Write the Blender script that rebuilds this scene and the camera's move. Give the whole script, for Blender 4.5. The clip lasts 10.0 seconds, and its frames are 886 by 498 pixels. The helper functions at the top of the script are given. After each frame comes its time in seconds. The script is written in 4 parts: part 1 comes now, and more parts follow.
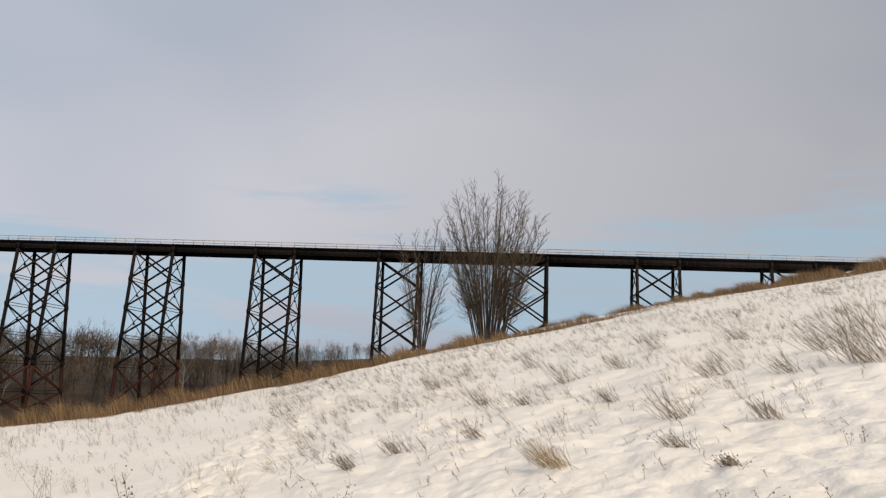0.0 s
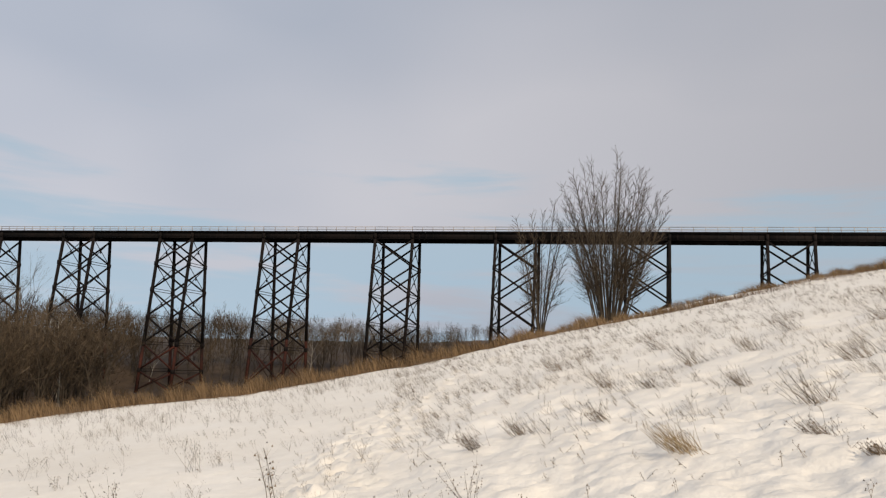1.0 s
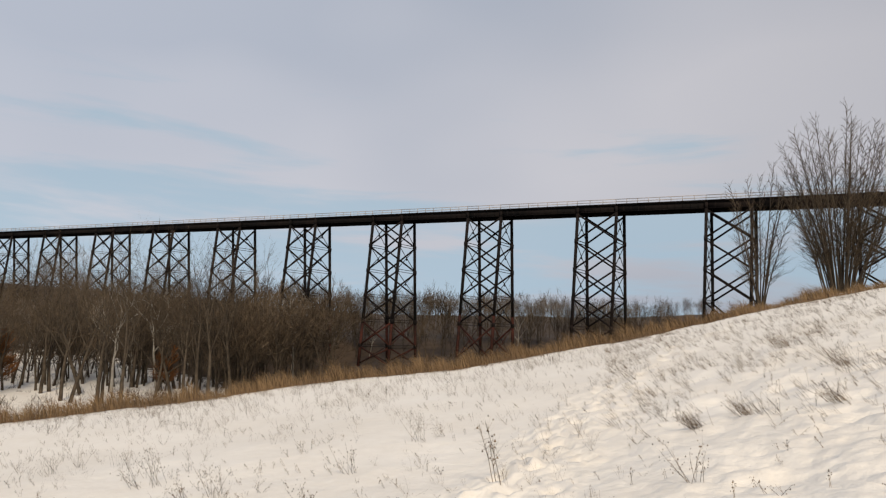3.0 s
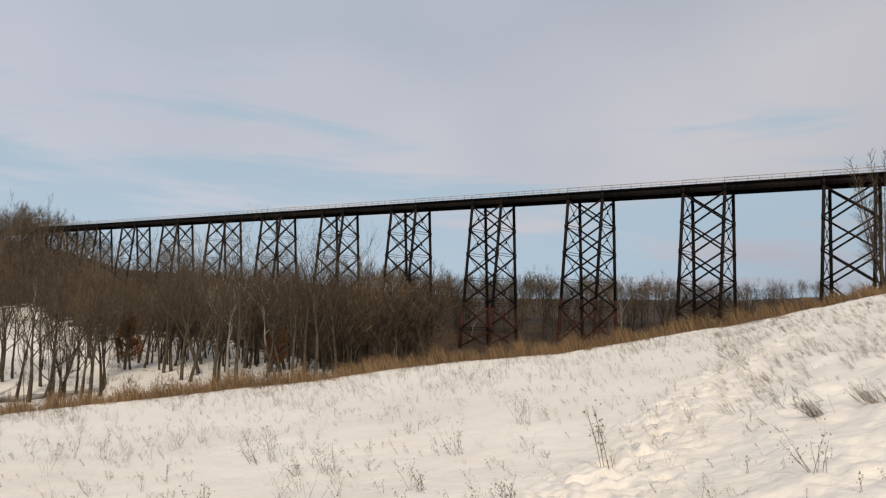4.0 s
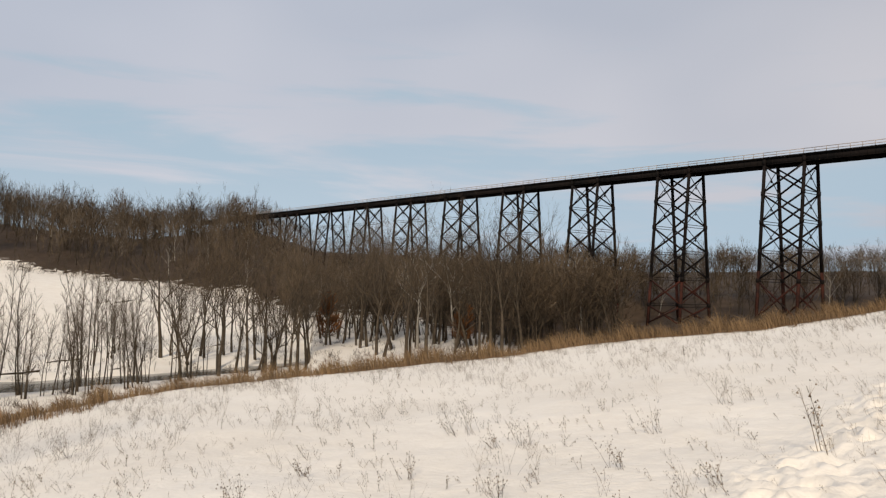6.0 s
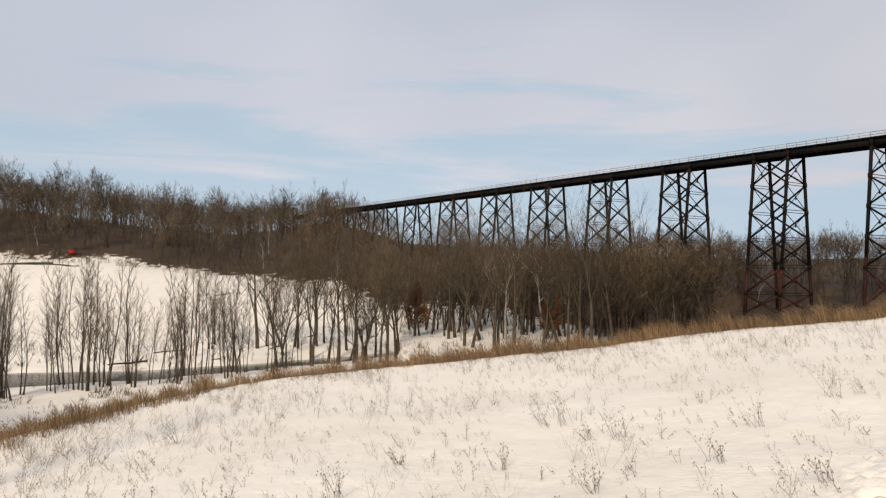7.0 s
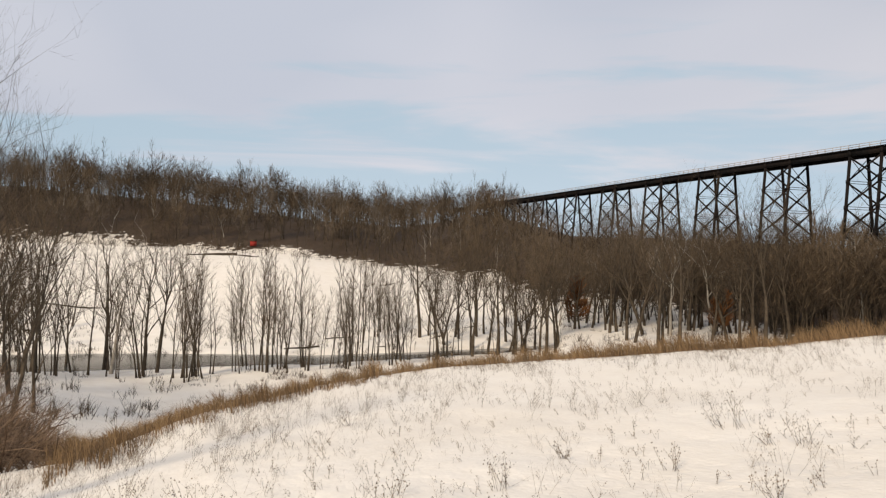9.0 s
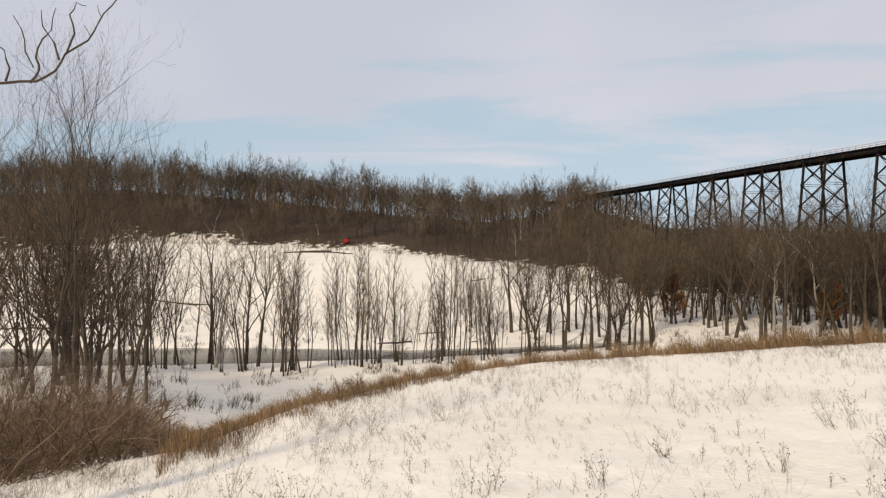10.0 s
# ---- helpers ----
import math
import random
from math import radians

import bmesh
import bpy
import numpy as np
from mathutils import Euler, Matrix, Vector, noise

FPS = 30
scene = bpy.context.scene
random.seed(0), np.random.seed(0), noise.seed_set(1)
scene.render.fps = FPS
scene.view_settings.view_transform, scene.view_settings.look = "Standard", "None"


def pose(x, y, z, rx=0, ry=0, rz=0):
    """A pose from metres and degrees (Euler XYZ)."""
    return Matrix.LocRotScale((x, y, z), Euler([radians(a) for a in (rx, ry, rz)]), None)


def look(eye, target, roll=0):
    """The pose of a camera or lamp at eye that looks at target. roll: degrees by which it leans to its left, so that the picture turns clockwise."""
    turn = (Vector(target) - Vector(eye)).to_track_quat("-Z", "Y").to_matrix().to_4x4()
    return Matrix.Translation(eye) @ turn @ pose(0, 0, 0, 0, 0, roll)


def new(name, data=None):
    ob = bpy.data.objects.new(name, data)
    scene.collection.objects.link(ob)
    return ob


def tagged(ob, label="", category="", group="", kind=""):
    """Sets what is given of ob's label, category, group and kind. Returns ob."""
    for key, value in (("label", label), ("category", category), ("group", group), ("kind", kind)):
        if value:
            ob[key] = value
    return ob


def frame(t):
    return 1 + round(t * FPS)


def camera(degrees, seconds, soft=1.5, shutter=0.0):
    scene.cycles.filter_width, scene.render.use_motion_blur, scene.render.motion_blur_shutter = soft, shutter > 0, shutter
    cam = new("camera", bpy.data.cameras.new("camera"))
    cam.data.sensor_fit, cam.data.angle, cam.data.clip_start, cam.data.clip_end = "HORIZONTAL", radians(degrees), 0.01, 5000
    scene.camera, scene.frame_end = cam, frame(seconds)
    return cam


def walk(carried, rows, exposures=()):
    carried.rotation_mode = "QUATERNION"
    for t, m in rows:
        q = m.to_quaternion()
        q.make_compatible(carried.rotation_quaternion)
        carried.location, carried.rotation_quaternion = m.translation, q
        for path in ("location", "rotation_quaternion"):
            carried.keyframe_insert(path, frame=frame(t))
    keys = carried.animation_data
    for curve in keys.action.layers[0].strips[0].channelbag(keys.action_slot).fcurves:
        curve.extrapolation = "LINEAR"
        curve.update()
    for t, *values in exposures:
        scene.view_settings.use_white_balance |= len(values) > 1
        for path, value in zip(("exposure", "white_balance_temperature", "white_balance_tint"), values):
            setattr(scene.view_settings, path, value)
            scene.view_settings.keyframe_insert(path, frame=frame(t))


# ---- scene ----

# ---------------------------------------------------------------- camera
cam = camera(60.9, 10.0, soft=1.25)
# seconds, place (m, from the first eye), then the turn in degrees
PATH = [
    (0.0, 0.000, 0.000, 0.000, 100.154, -2.340, 4.517),
    (0.5, -0.016, -0.027, 0.006, 99.411, -2.441, 8.747),
    (1.0, -0.031, -0.053, 0.010, 98.389, -2.494, 13.467),
    (1.5, -0.046, -0.080, 0.014, 97.174, -2.639, 17.996),
    (2.0, -0.060, -0.106, 0.017, 96.841, -2.408, 21.642),
    (2.5, -0.073, -0.132, 0.020, 96.556, -2.355, 25.150),
    (4.0, -0.111, -0.207, 0.024, 94.369, -2.189, 36.527),
    (4.5, -0.123, -0.231, 0.024, 93.762, -2.500, 39.895),
    (5.0, -0.135, -0.253, 0.024, 92.873, -2.521, 43.203),
    (5.5, -0.146, -0.275, 0.024, 92.470, -1.937, 46.840),
    (7.0, -0.179, -0.332, 0.023, 91.384, -0.619, 56.941),
    (7.5, -0.190, -0.348, 0.023, 90.936, -0.680, 60.180),
    (8.0, -0.201, -0.363, 0.022, 90.783, -0.898, 63.299),
    (8.5, -0.212, -0.376, 0.022, 90.661, -0.964, 66.260),
    (9.0, -0.223, -0.387, 0.022, 90.610, -0.916, 68.994),
    (9.5, -0.235, -0.396, 0.023, 90.334, -0.708, 72.078),
    (10.0, -0.246, -0.403, 0.024, 90.178, -0.168, 75.857),
]
# the clip's camera opens up and warms a little as it turns to the river
EXPOSURE = [(0.0, -0.10, 6550, 10), (2.0, -0.14, 6580, 10), (5.5, -0.14, 6620, 10), (7.0, 0.05, 6740, 11), (10.0, 0.07, 6800, 11)]
walk(cam, [(t, pose(x, y, z, a, b, c)) for t, x, y, z, a, b, c in PATH], EXPOSURE)

# ---------------------------------------------------------------- sky, sun
SUN_AZ, SUN_EL = 142.0, 33.0      # degrees clockwise from +y, and above the horizon
world = bpy.data.worlds.new("sky")
scene.world = world
world.use_nodes = True
wn, wl = world.node_tree.nodes, world.node_tree.links
wn.clear()


def wnode(kind, **kw):
    n = wn.new(kind)
    for k, v in kw.items():
        if k in n.inputs:
            n.inputs[k].default_value = v
    return n


w_out = wn.new("ShaderNodeOutputWorld")
w_bg = wn.new("ShaderNodeBackground")
sky = wn.new("ShaderNodeTexSky")
sky.sky_type = "NISHITA"
sky.sun_disc = False
sky.sun_elevation = radians(SUN_EL)
sky.sun_rotation = radians(SUN_AZ)
w_co = wn.new("ShaderNodeTexCoord")
# the clear air above the horizon keeps the blue of a higher part of the sky
w_lift = wn.new("ShaderNodeVectorMath")
w_lift.operation = "ADD"
w_lift.inputs[1].default_value = (0, 0, 0.22)
wl.new(w_co.outputs["Generated"], w_lift.inputs[0])
wl.new(w_lift.outputs[0], sky.inputs["Vector"])
# a sheet of thin cloud, torn into long streaks low down
w_map = wn.new("ShaderNodeMapping")
w_map.inputs["Rotation"].default_value = (radians(4), radians(7), 0)
w_map.inputs["Scale"].default_value = (1.0, 1.0, 9.0)
wl.new(w_co.outputs["Generated"], w_map.inputs["Vector"])
w_noise = wnode("ShaderNodeTexNoise", Scale=1.7, Detail=6.0, Roughness=0.55, Distortion=0.4)
wl.new(w_map.outputs["Vector"], w_noise.inputs["Vector"])
w_sep = wn.new("ShaderNodeSeparateXYZ")
wl.new(w_co.outputs["Generated"], w_sep.inputs[0])
w_add = wn.new("ShaderNodeMath")
w_add.operation = "MULTIPLY_ADD"
w_add.inputs[1].default_value = 1.25
wl.new(w_sep.outputs["Z"], w_add.inputs[0])
w_soft = wn.new("ShaderNodeMath")
w_soft.operation = "MULTIPLY_ADD"
w_soft.inputs[1].default_value = 1.15
w_soft.inputs[2].default_value = -0.11
wl.new(w_noise.outputs["Fac"], w_soft.inputs[0])
wl.new(w_soft.outputs[0], w_add.inputs[2])
w_ramp = wn.new("ShaderNodeValToRGB")
w_ramp.color_ramp.interpolation = "EASE"
w_ramp.color_ramp.elements[0].position = 0.58
w_ramp.color_ramp.elements[0].color = (0.25, 0.25, 0.25, 1)
w_ramp.color_ramp.elements[1].position = 0.76
w_ramp.color_ramp.elements[1].color = (0.97, 0.97, 0.97, 1)
wl.new(w_add.outputs[0], w_ramp.inputs["Fac"])
w_map2 = wn.new("ShaderNodeMapping")
w_map2.inputs["Scale"].default_value = (1.0, 1.0, 2.0)
wl.new(w_co.outputs["Generated"], w_map2.inputs["Vector"])
w_noise2 = wnode("ShaderNodeTexNoise", Scale=1.1, Detail=3.0, Roughness=0.45)
wl.new(w_map2.outputs["Vector"], w_noise2.inputs["Vector"])
w_cloud = wn.new("ShaderNodeMix")
w_cloud.data_type = "RGBA"
w_cloud.inputs["A"].default_value = (4.0, 4.35, 5.15, 1)
w_cloud.inputs["B"].default_value = (5.75, 5.75, 6.25, 1)
w_patch = wn.new("ShaderNodeMapRange")
w_patch.inputs["From Min"].default_value, w_patch.inputs["From Max"].default_value = 0.36, 0.64
wl.new(w_noise2.outputs["Fac"], w_patch.inputs["Value"])
wl.new(w_patch.outputs["Result"], w_cloud.inputs["Factor"])
# the cloud sheet thins out, and grows brighter, above the river
w_dot = wn.new("ShaderNodeVectorMath")
w_dot.operation = "DOT_PRODUCT"
w_dot.inputs[1].default_value = (-0.93, 0.2, 0.3)
wl.new(w_co.outputs["Generated"], w_dot.inputs[0])
w_glow = wn.new("ShaderNodeMapRange")
w_glow.inputs["From Min"].default_value = -0.1
w_glow.inputs["From Max"].default_value = 1.0
w_glow.inputs["To Min"].default_value = 0.81
w_glow.inputs["To Max"].default_value = 1.30
wl.new(w_dot.outputs["Value"], w_glow.inputs["Value"])
w_lit = wn.new("ShaderNodeVectorMath")
w_lit.operation = "SCALE"
wl.new(w_cloud.outputs["Result"], w_lit.inputs[0])
wl.new(w_glow.outputs["Result"], w_lit.inputs["Scale"])
w_mix = wn.new("ShaderNodeMix")
w_mix.data_type = "RGBA"
wl.new(w_ramp.outputs["Color"], w_mix.inputs["Factor"])
w_pale = wn.new("ShaderNodeMix")
w_pale.data_type = "RGBA"
w_pale.inputs["Factor"].default_value = 0.7
w_pale.inputs["B"].default_value = (5.0, 6.9, 8.1, 1)
wl.new(sky.outputs["Color"], w_pale.inputs["A"])
wl.new(w_pale.outputs["Result"], w_mix.inputs["A"])
wl.new(w_lit.outputs[0], w_mix.inputs["B"])
wl.new(w_mix.outputs["Result"], w_bg.inputs["Color"])
w_bg.inputs["Strength"].default_value = 0.1
wl.new(w_bg.outputs["Background"], w_out.inputs["Surface"])

sun_data = bpy.data.lights.new("sun", "SUN")
sun_data.energy, sun_data.angle, sun_data.color = 3.05, radians(6), (1.0, 0.845, 0.65)
sun_dir = Vector((math.sin(radians(SUN_AZ)) * math.cos(radians(SUN_EL)), math.cos(radians(SUN_AZ)) * math.cos(radians(SUN_EL)), math.sin(radians(SUN_EL))))
sun = new("sun", sun_data)
sun.matrix_world = look(sun_dir * 300, (0, 0, 0))


# ---------------------------------------------------------------- materials
def material(name, a, b, scale=2.0, fine=None, rough=0.9, metal=0.0, bump=0.0, bump_scale=None, spread=(0.35, 0.65), per=0.0):
    """A surface that wavers between two colours at two scales; per: how far alike pieces differ."""
    m = bpy.data.materials.new(name)
    m.use_nodes = True
    n, l = m.node_tree.nodes, m.node_tree.links
    p = n["Principled BSDF"]
    p.inputs["Roughness"].default_value = rough
    p.inputs["Metallic"].default_value = metal
    p.inputs["Specular IOR Level"].default_value = 0.5 if rough < 0.5 else 0.2
    co = n.new("ShaderNodeTexCoord")
    geo = n.new("ShaderNodeNewGeometry")
    big = n.new("ShaderNodeTexNoise")
    big.inputs["Scale"].default_value = scale
    big.inputs["Detail"].default_value = 4
    l.new(geo.outputs["Position"], big.inputs["Vector"])
    small = n.new("ShaderNodeTexNoise")
    small.inputs["Scale"].default_value = fine or scale * 9
    small.inputs["Detail"].default_value = 3
    l.new(geo.outputs["Position"], small.inputs["Vector"])
    mid = n.new("ShaderNodeMath")
    mid.operation = "MULTIPLY_ADD"
    mid.inputs[1].default_value = 0.35
    l.new(small.outputs["Fac"], mid.inputs[0])
    sc = n.new("ShaderNodeMath")
    sc.operation = "MULTIPLY"
    sc.inputs[1].default_value = 0.65
    l.new(big.outputs["Fac"], sc.inputs[0])
    l.new(sc.outputs[0], mid.inputs[2])
    last = mid.outputs[0]
    if per:
        isl = n.new("ShaderNodeMath")
        isl.operation = "MULTIPLY_ADD"
        isl.inputs[1].default_value = per
        l.new(geo.outputs["Random Per Island"], isl.inputs[0])
        l.new(last, isl.inputs[2])
        sub = n.new("ShaderNodeMath")
        sub.operation = "SUBTRACT"
        sub.inputs[1].default_value = per / 2
        l.new(isl.outputs[0], sub.inputs[0])
        last = sub.outputs[0]
    ramp = n.new("ShaderNodeValToRGB")
    ramp.color_ramp.elements[0].position, ramp.color_ramp.elements[1].position = spread
    ramp.color_ramp.elements[0].color = (*a, 1)
    ramp.color_ramp.elements[1].color = (*b, 1)
    l.new(last, ramp.inputs["Fac"])
    l.new(ramp.outputs["Color"], p.inputs["Base Color"])
    if bump:
        bn = n.new("ShaderNodeTexNoise")
        bn.inputs["Scale"].default_value = bump_scale or scale * 12
        bn.inputs["Detail"].default_value = 4
        l.new(geo.outputs["Position"], bn.inputs["Vector"])
        bp = n.new("ShaderNodeBump")
        bp.inputs["Strength"].default_value = bump
        bp.inputs["Distance"].default_value = 0.02
        l.new(bn.outputs["Fac"], bp.inputs["Height"])
        l.new(bp.outputs["Normal"], p.inputs["Normal"])
    return m


SNOW = material("snow", (0.82, 0.775, 0.70), (0.90, 0.865, 0.80), 0.35, 6.0, 0.75, bump=0.8, bump_scale=13)
LITTER = material("leaf_litter", (0.026, 0.018, 0.012), (0.085, 0.060, 0.040), 0.25, 1.5, 0.95, bump=0.4, bump_scale=3)


def snow_over_litter():
    """Snow that thins out into leaf litter where the woods begin."""
    m = SNOW.copy()
    m.name = "snow_over_litter"
    n, l = m.node_tree.nodes, m.node_tree.links
    p = n["Principled BSDF"]
    snow_colour = p.inputs["Base Color"].links[0].from_socket
    at = n.new("ShaderNodeAttribute")
    at.attribute_name = "litter_cover"
    geo = n.new("ShaderNodeNewGeometry")
    rough = n.new("ShaderNodeTexNoise")
    rough.inputs["Scale"].default_value = 0.35
    rough.inputs["Detail"].default_value = 5
    l.new(geo.outputs["Position"], rough.inputs["Vector"])
    add = n.new("ShaderNodeMath")
    add.operation = "ADD"
    l.new(at.outputs["Fac"], add.inputs[0])
    l.new(rough.outputs["Fac"], add.inputs[1])
    cut = n.new("ShaderNodeValToRGB")
    cut.color_ramp.elements[0].position, cut.color_ramp.elements[1].position = 0.88, 0.98
    l.new(add.outputs[0], cut.inputs["Fac"])
    earth = n.new("ShaderNodeValToRGB")
    earth.color_ramp.elements[0].color = (0.026, 0.018, 0.012, 1)
    earth.color_ramp.elements[1].color = (0.095, 0.066, 0.044, 1)
    l.new(rough.outputs["Fac"], earth.inputs["Fac"])
    mix = n.new("ShaderNodeMix")
    mix.data_type = "RGBA"
    l.new(cut.outputs["Color"], mix.inputs["Factor"])
    l.new(snow_colour, mix.inputs["A"])
    l.new(earth.outputs["Color"], mix.inputs["B"])
    l.new(mix.outputs["Result"], p.inputs["Base Color"])
    return m


GROUND = snow_over_litter()
STEEL = material("weathered_steel", (0.005, 0.0048, 0.005), (0.015, 0.0100, 0.0088), 0.16, 1.6, 0.9, bump=0.2, bump_scale=5)
RUST = material("rusty_steel", (0.010, 0.006, 0.005), (0.075, 0.023, 0.015), 0.25, 2.0, 0.85, bump=0.2, bump_scale=5)
RAIL = material("weathered_rail_paint", (0.30, 0.26, 0.24), (0.50, 0.45, 0.42), 0.8, 6.0, 0.6)
BARK = material("grey_brown_bark", (0.034, 0.027, 0.020), (0.105, 0.084, 0.062), 1.2, 14.0, 0.95, bump=0.6, bump_scale=22)
PALE_BARK = material("pale_bark", (0.22, 0.20, 0.17), (0.46, 0.43, 0.38), 0.8, 9.0, 0.9)
TWIG = material("twigs", (0.034, 0.025, 0.017), (0.150, 0.112, 0.075), 0.06, 1.0, 0.95, per=0.3)
BRUSH = material("brush_stems", (0.075, 0.050, 0.034), (0.24, 0.165, 0.11), 0.5, 4.0, 0.95, per=0.5)
GREY_TWIG = material("grey_twigs", (0.085, 0.070, 0.055), (0.21, 0.175, 0.14), 0.1, 1.0, 0.95, per=0.3)
RED_TWIG = material("rusty_oak_leaves", (0.10, 0.045, 0.018), (0.22, 0.10, 0.04), 0.5, 3.0, 0.95, per=0.3)
GRASS = material("dry_grass", (0.080, 0.050, 0.027), (0.28, 0.185, 0.098), 0.25, 3.0, 0.95, per=0.5)
WEED = material("dry_weed", (0.07, 0.050, 0.034), (0.25, 0.185, 0.12), 3.0, 20.0, 0.95, per=0.4)
STRAW = material("straw", (0.22, 0.15, 0.075), (0.46, 0.35, 0.20), 3.0, 20.0, 0.9, per=0.4)
WATER = material("river_water", (0.05, 0.055, 0.05), (0.10, 0.105, 0.095), 0.05, 0.4, 0.12, bump=0.12, bump_scale=0.8)

# ---------------------------------------------------------------- the lie of the land, round the first eye
CREST = np.array([  # azimuth, distance, elevation in degrees
    (-180, 10, -14.8), (-129, 11, -15.37), (-106.7, 12, -14.78), (-95.8, 13, -13.59), (-87.9, 16, -11.26), (-79.1, 20, -9.44), (-71.2, 22, -8.43),
    (-59.3, 24, -7.22), (-46.5, 25, -5.77), (-34.7, 27, -3.9), (-27.8, 29, -3.01), (-15.9, 34, -0.5), (-4.6, 40, 2.48), (4.3, 44, 4.44),
    (12.4, 50, 6.38), (20.2, 54, 7.73), (26.3, 56, 8.66), (40.5, 60, 9.55), (70.6, 50, 7.79), (109.9, 24, -1.81), (180, 10, -14.8)])
FOOT = np.array([  # azimuth, distance and height of the foot of the near slope
    (-180, 60, -12.7), (-129.3, 56, -11.4), (-107.2, 58, -10.3), (-102.2, 62, -10.6), (-96, 82, -15.4), (-90.9, 98, -19.7), (-85, 108, -20.2),
    (-45.4, 120, -14.1), (-34.6, 120, -11.7), (-27.7, 120, -8.6), (-15.9, 125, -4.3), (-4.6, 115, 2.6), (4.3, 110, 7), (12.4, 110, 11.2),
    (20.1, 110, 13.8), (26.2, 110, 15.6), (40.4, 110, 16.9), (109.9, 110, -3.5), (180, 90, -17.5)])
RIVER = np.array([  # azimuth, near and far bank
    (-139.6, 152, 172), (-129.5, 154, 177), (-107.4, 161, 197), (-98.3, 152, 183), (-88.2, 147, 173), (-79.2, 148, 167), (-71.2, 158, 173),
    (-65.3, 169, 183), (-55, 200, 210), (-40, 230, 240)])
FAR = np.array([  # azimuth, wood's edge r and z, hilltop r and z
    (-180, 430, -34.9, 560, -26.8), (-130, 420, -13, 520, 12.9), (-108, 380, -1.9, 480, 29.1), (-99.1, 365, 4.2, 480, 34.8),
    (-89, 356, 2.7, 469, 30.2), (-80, 336, -0.2, 466, 21.9), (-71.8, 316, -5.2, 485, 18.1), (-65.7, 294, -10.1, 503, 28.5),
    (-59.6, 242, -14.1, 509, 15.1), (-45.8, 250, -7.8, 520, 11.5), (-34.8, 260, -5.2, 600, 7.5), (-15.9, 260, -0.8, 600, 11.4),
    (-4.6, 260, 4, 600, 19.4), (4.3, 260, 15, 600, 35.4), (12.4, 260, 24.6, 600, 48.3), (26.2, 260, 31.8, 600, 58), (110.1, 260, 1.7, 600, -7),
    (180, 430, -34.9, 560, -26.8)])
WATER_Z = -22.0


def table(t, col, az):
    return np.interp(az, t[:, 0], t[:, col])


def land(x, y, detail=True):
    """Height of the ground at x, y (arrays), metres from the first eye."""
    x, y = np.asarray(x, float), np.asarray(y, float)
    r = np.hypot(x, y) + 1e-6
    az = np.degrees(np.arctan2(x, y))
    rc, ec = table(CREST, 1, az), np.tan(np.radians(table(CREST, 2, az)))
    zc = ec * rc
    near = -1.62 + (zc + 1.62) * np.clip(r / rc, 0, 1)
    rf, zf = table(FOOT, 1, az), table(FOOT, 2, az)
    r1, r2 = table(RIVER, 1, az), table(RIVER, 2, az)
    r3, z3, r4, z4 = (table(FAR, c, az) for c in (1, 2, 3, 4))
    # a rounded brow, then the slope to the foot
    u = np.clip((r - rc) / (rf - rc), 0, 1)
    brow = zc + (zf - zc) * (u + 0.10 * np.sin(u * math.pi))
    wet = (az < -60) & (az > -141)
    bank = np.where(wet, -21.3, zf)
    zz = np.where(r < rc, near, brow)
    v = np.clip((r - rf) / np.maximum(r1 - rf, 1), 0, 1)
    flat = zf + (bank - zf) * v
    zz = np.where(r > rf, flat, zz)
    w = np.clip((r - r2) / np.maximum(r3 - r2, 1), 0, 1)
    w = w * w * (3 - 2 * w) * 0.6 + w * 0.4
    zz = np.where(r > r2, bank + (z3 - bank) * w, zz)
    hgt = np.clip((r - r3) / (r4 - r3), 0, 1)
    zz = np.where(r > r3, z3 + (z4 - z3) * np.sin(hgt * math.pi / 2), zz)
    zz = np.where(r > r4, z4 - (r - r4) * 0.035, zz)
    # the river bed
    bed = np.clip(np.minimum(r - r1, r2 - r) / 2.5, -1, 1)
    zz = np.where(wet & (bed > -1), np.minimum(zz, -22.2 - 0.9 * bed), zz)
    return zz


def polar(az, r):
    a = math.radians(az)
    return r * math.sin(a), r * math.cos(a)


def ground_at(x, y):
    return float(land(np.array([x]), np.array([y]))[0])


# ---------------------------------------------------------------- mesh helpers
def mesh_of(name, verts, faces, mats, index=None, smooth=False):
    me = bpy.data.meshes.new(name)
    me.from_pydata([tuple(v) for v in verts], [], [tuple(f) for f in faces])
    for m in mats:
        me.materials.append(m)
    if index is not None:
        me.polygons.foreach_set("material_index", np.asarray(index, dtype=np.int32))
    if smooth:
        me.polygons.foreach_set("use_smooth", np.ones(len(me.polygons), dtype=bool))
    me.update()
    return me


def tri_mesh(name, v, f, mats, index=None, smooth=False):
    """A mesh from an array of places and one of triangles."""
    me = bpy.data.meshes.new(name)
    me.vertices.add(len(v))
    me.vertices.foreach_set("co", np.asarray(v, dtype=np.float32).ravel())
    me.loops.add(len(f) * 3)
    me.loops.foreach_set("vertex_index", np.asarray(f, dtype=np.int32).ravel())
    me.polygons.add(len(f))
    me.polygons.foreach_set("loop_start", np.arange(0, len(f) * 3, 3, dtype=np.int32))
    for m in mats:
        me.materials.append(m)
    if index is not None:
        me.polygons.foreach_set("material_index", np.asarray(index, dtype=np.int32))
    if smooth:
        me.polygons.foreach_set("use_smooth", np.ones(len(f), dtype=bool))
    me.update(calc_edges=True)
    return me


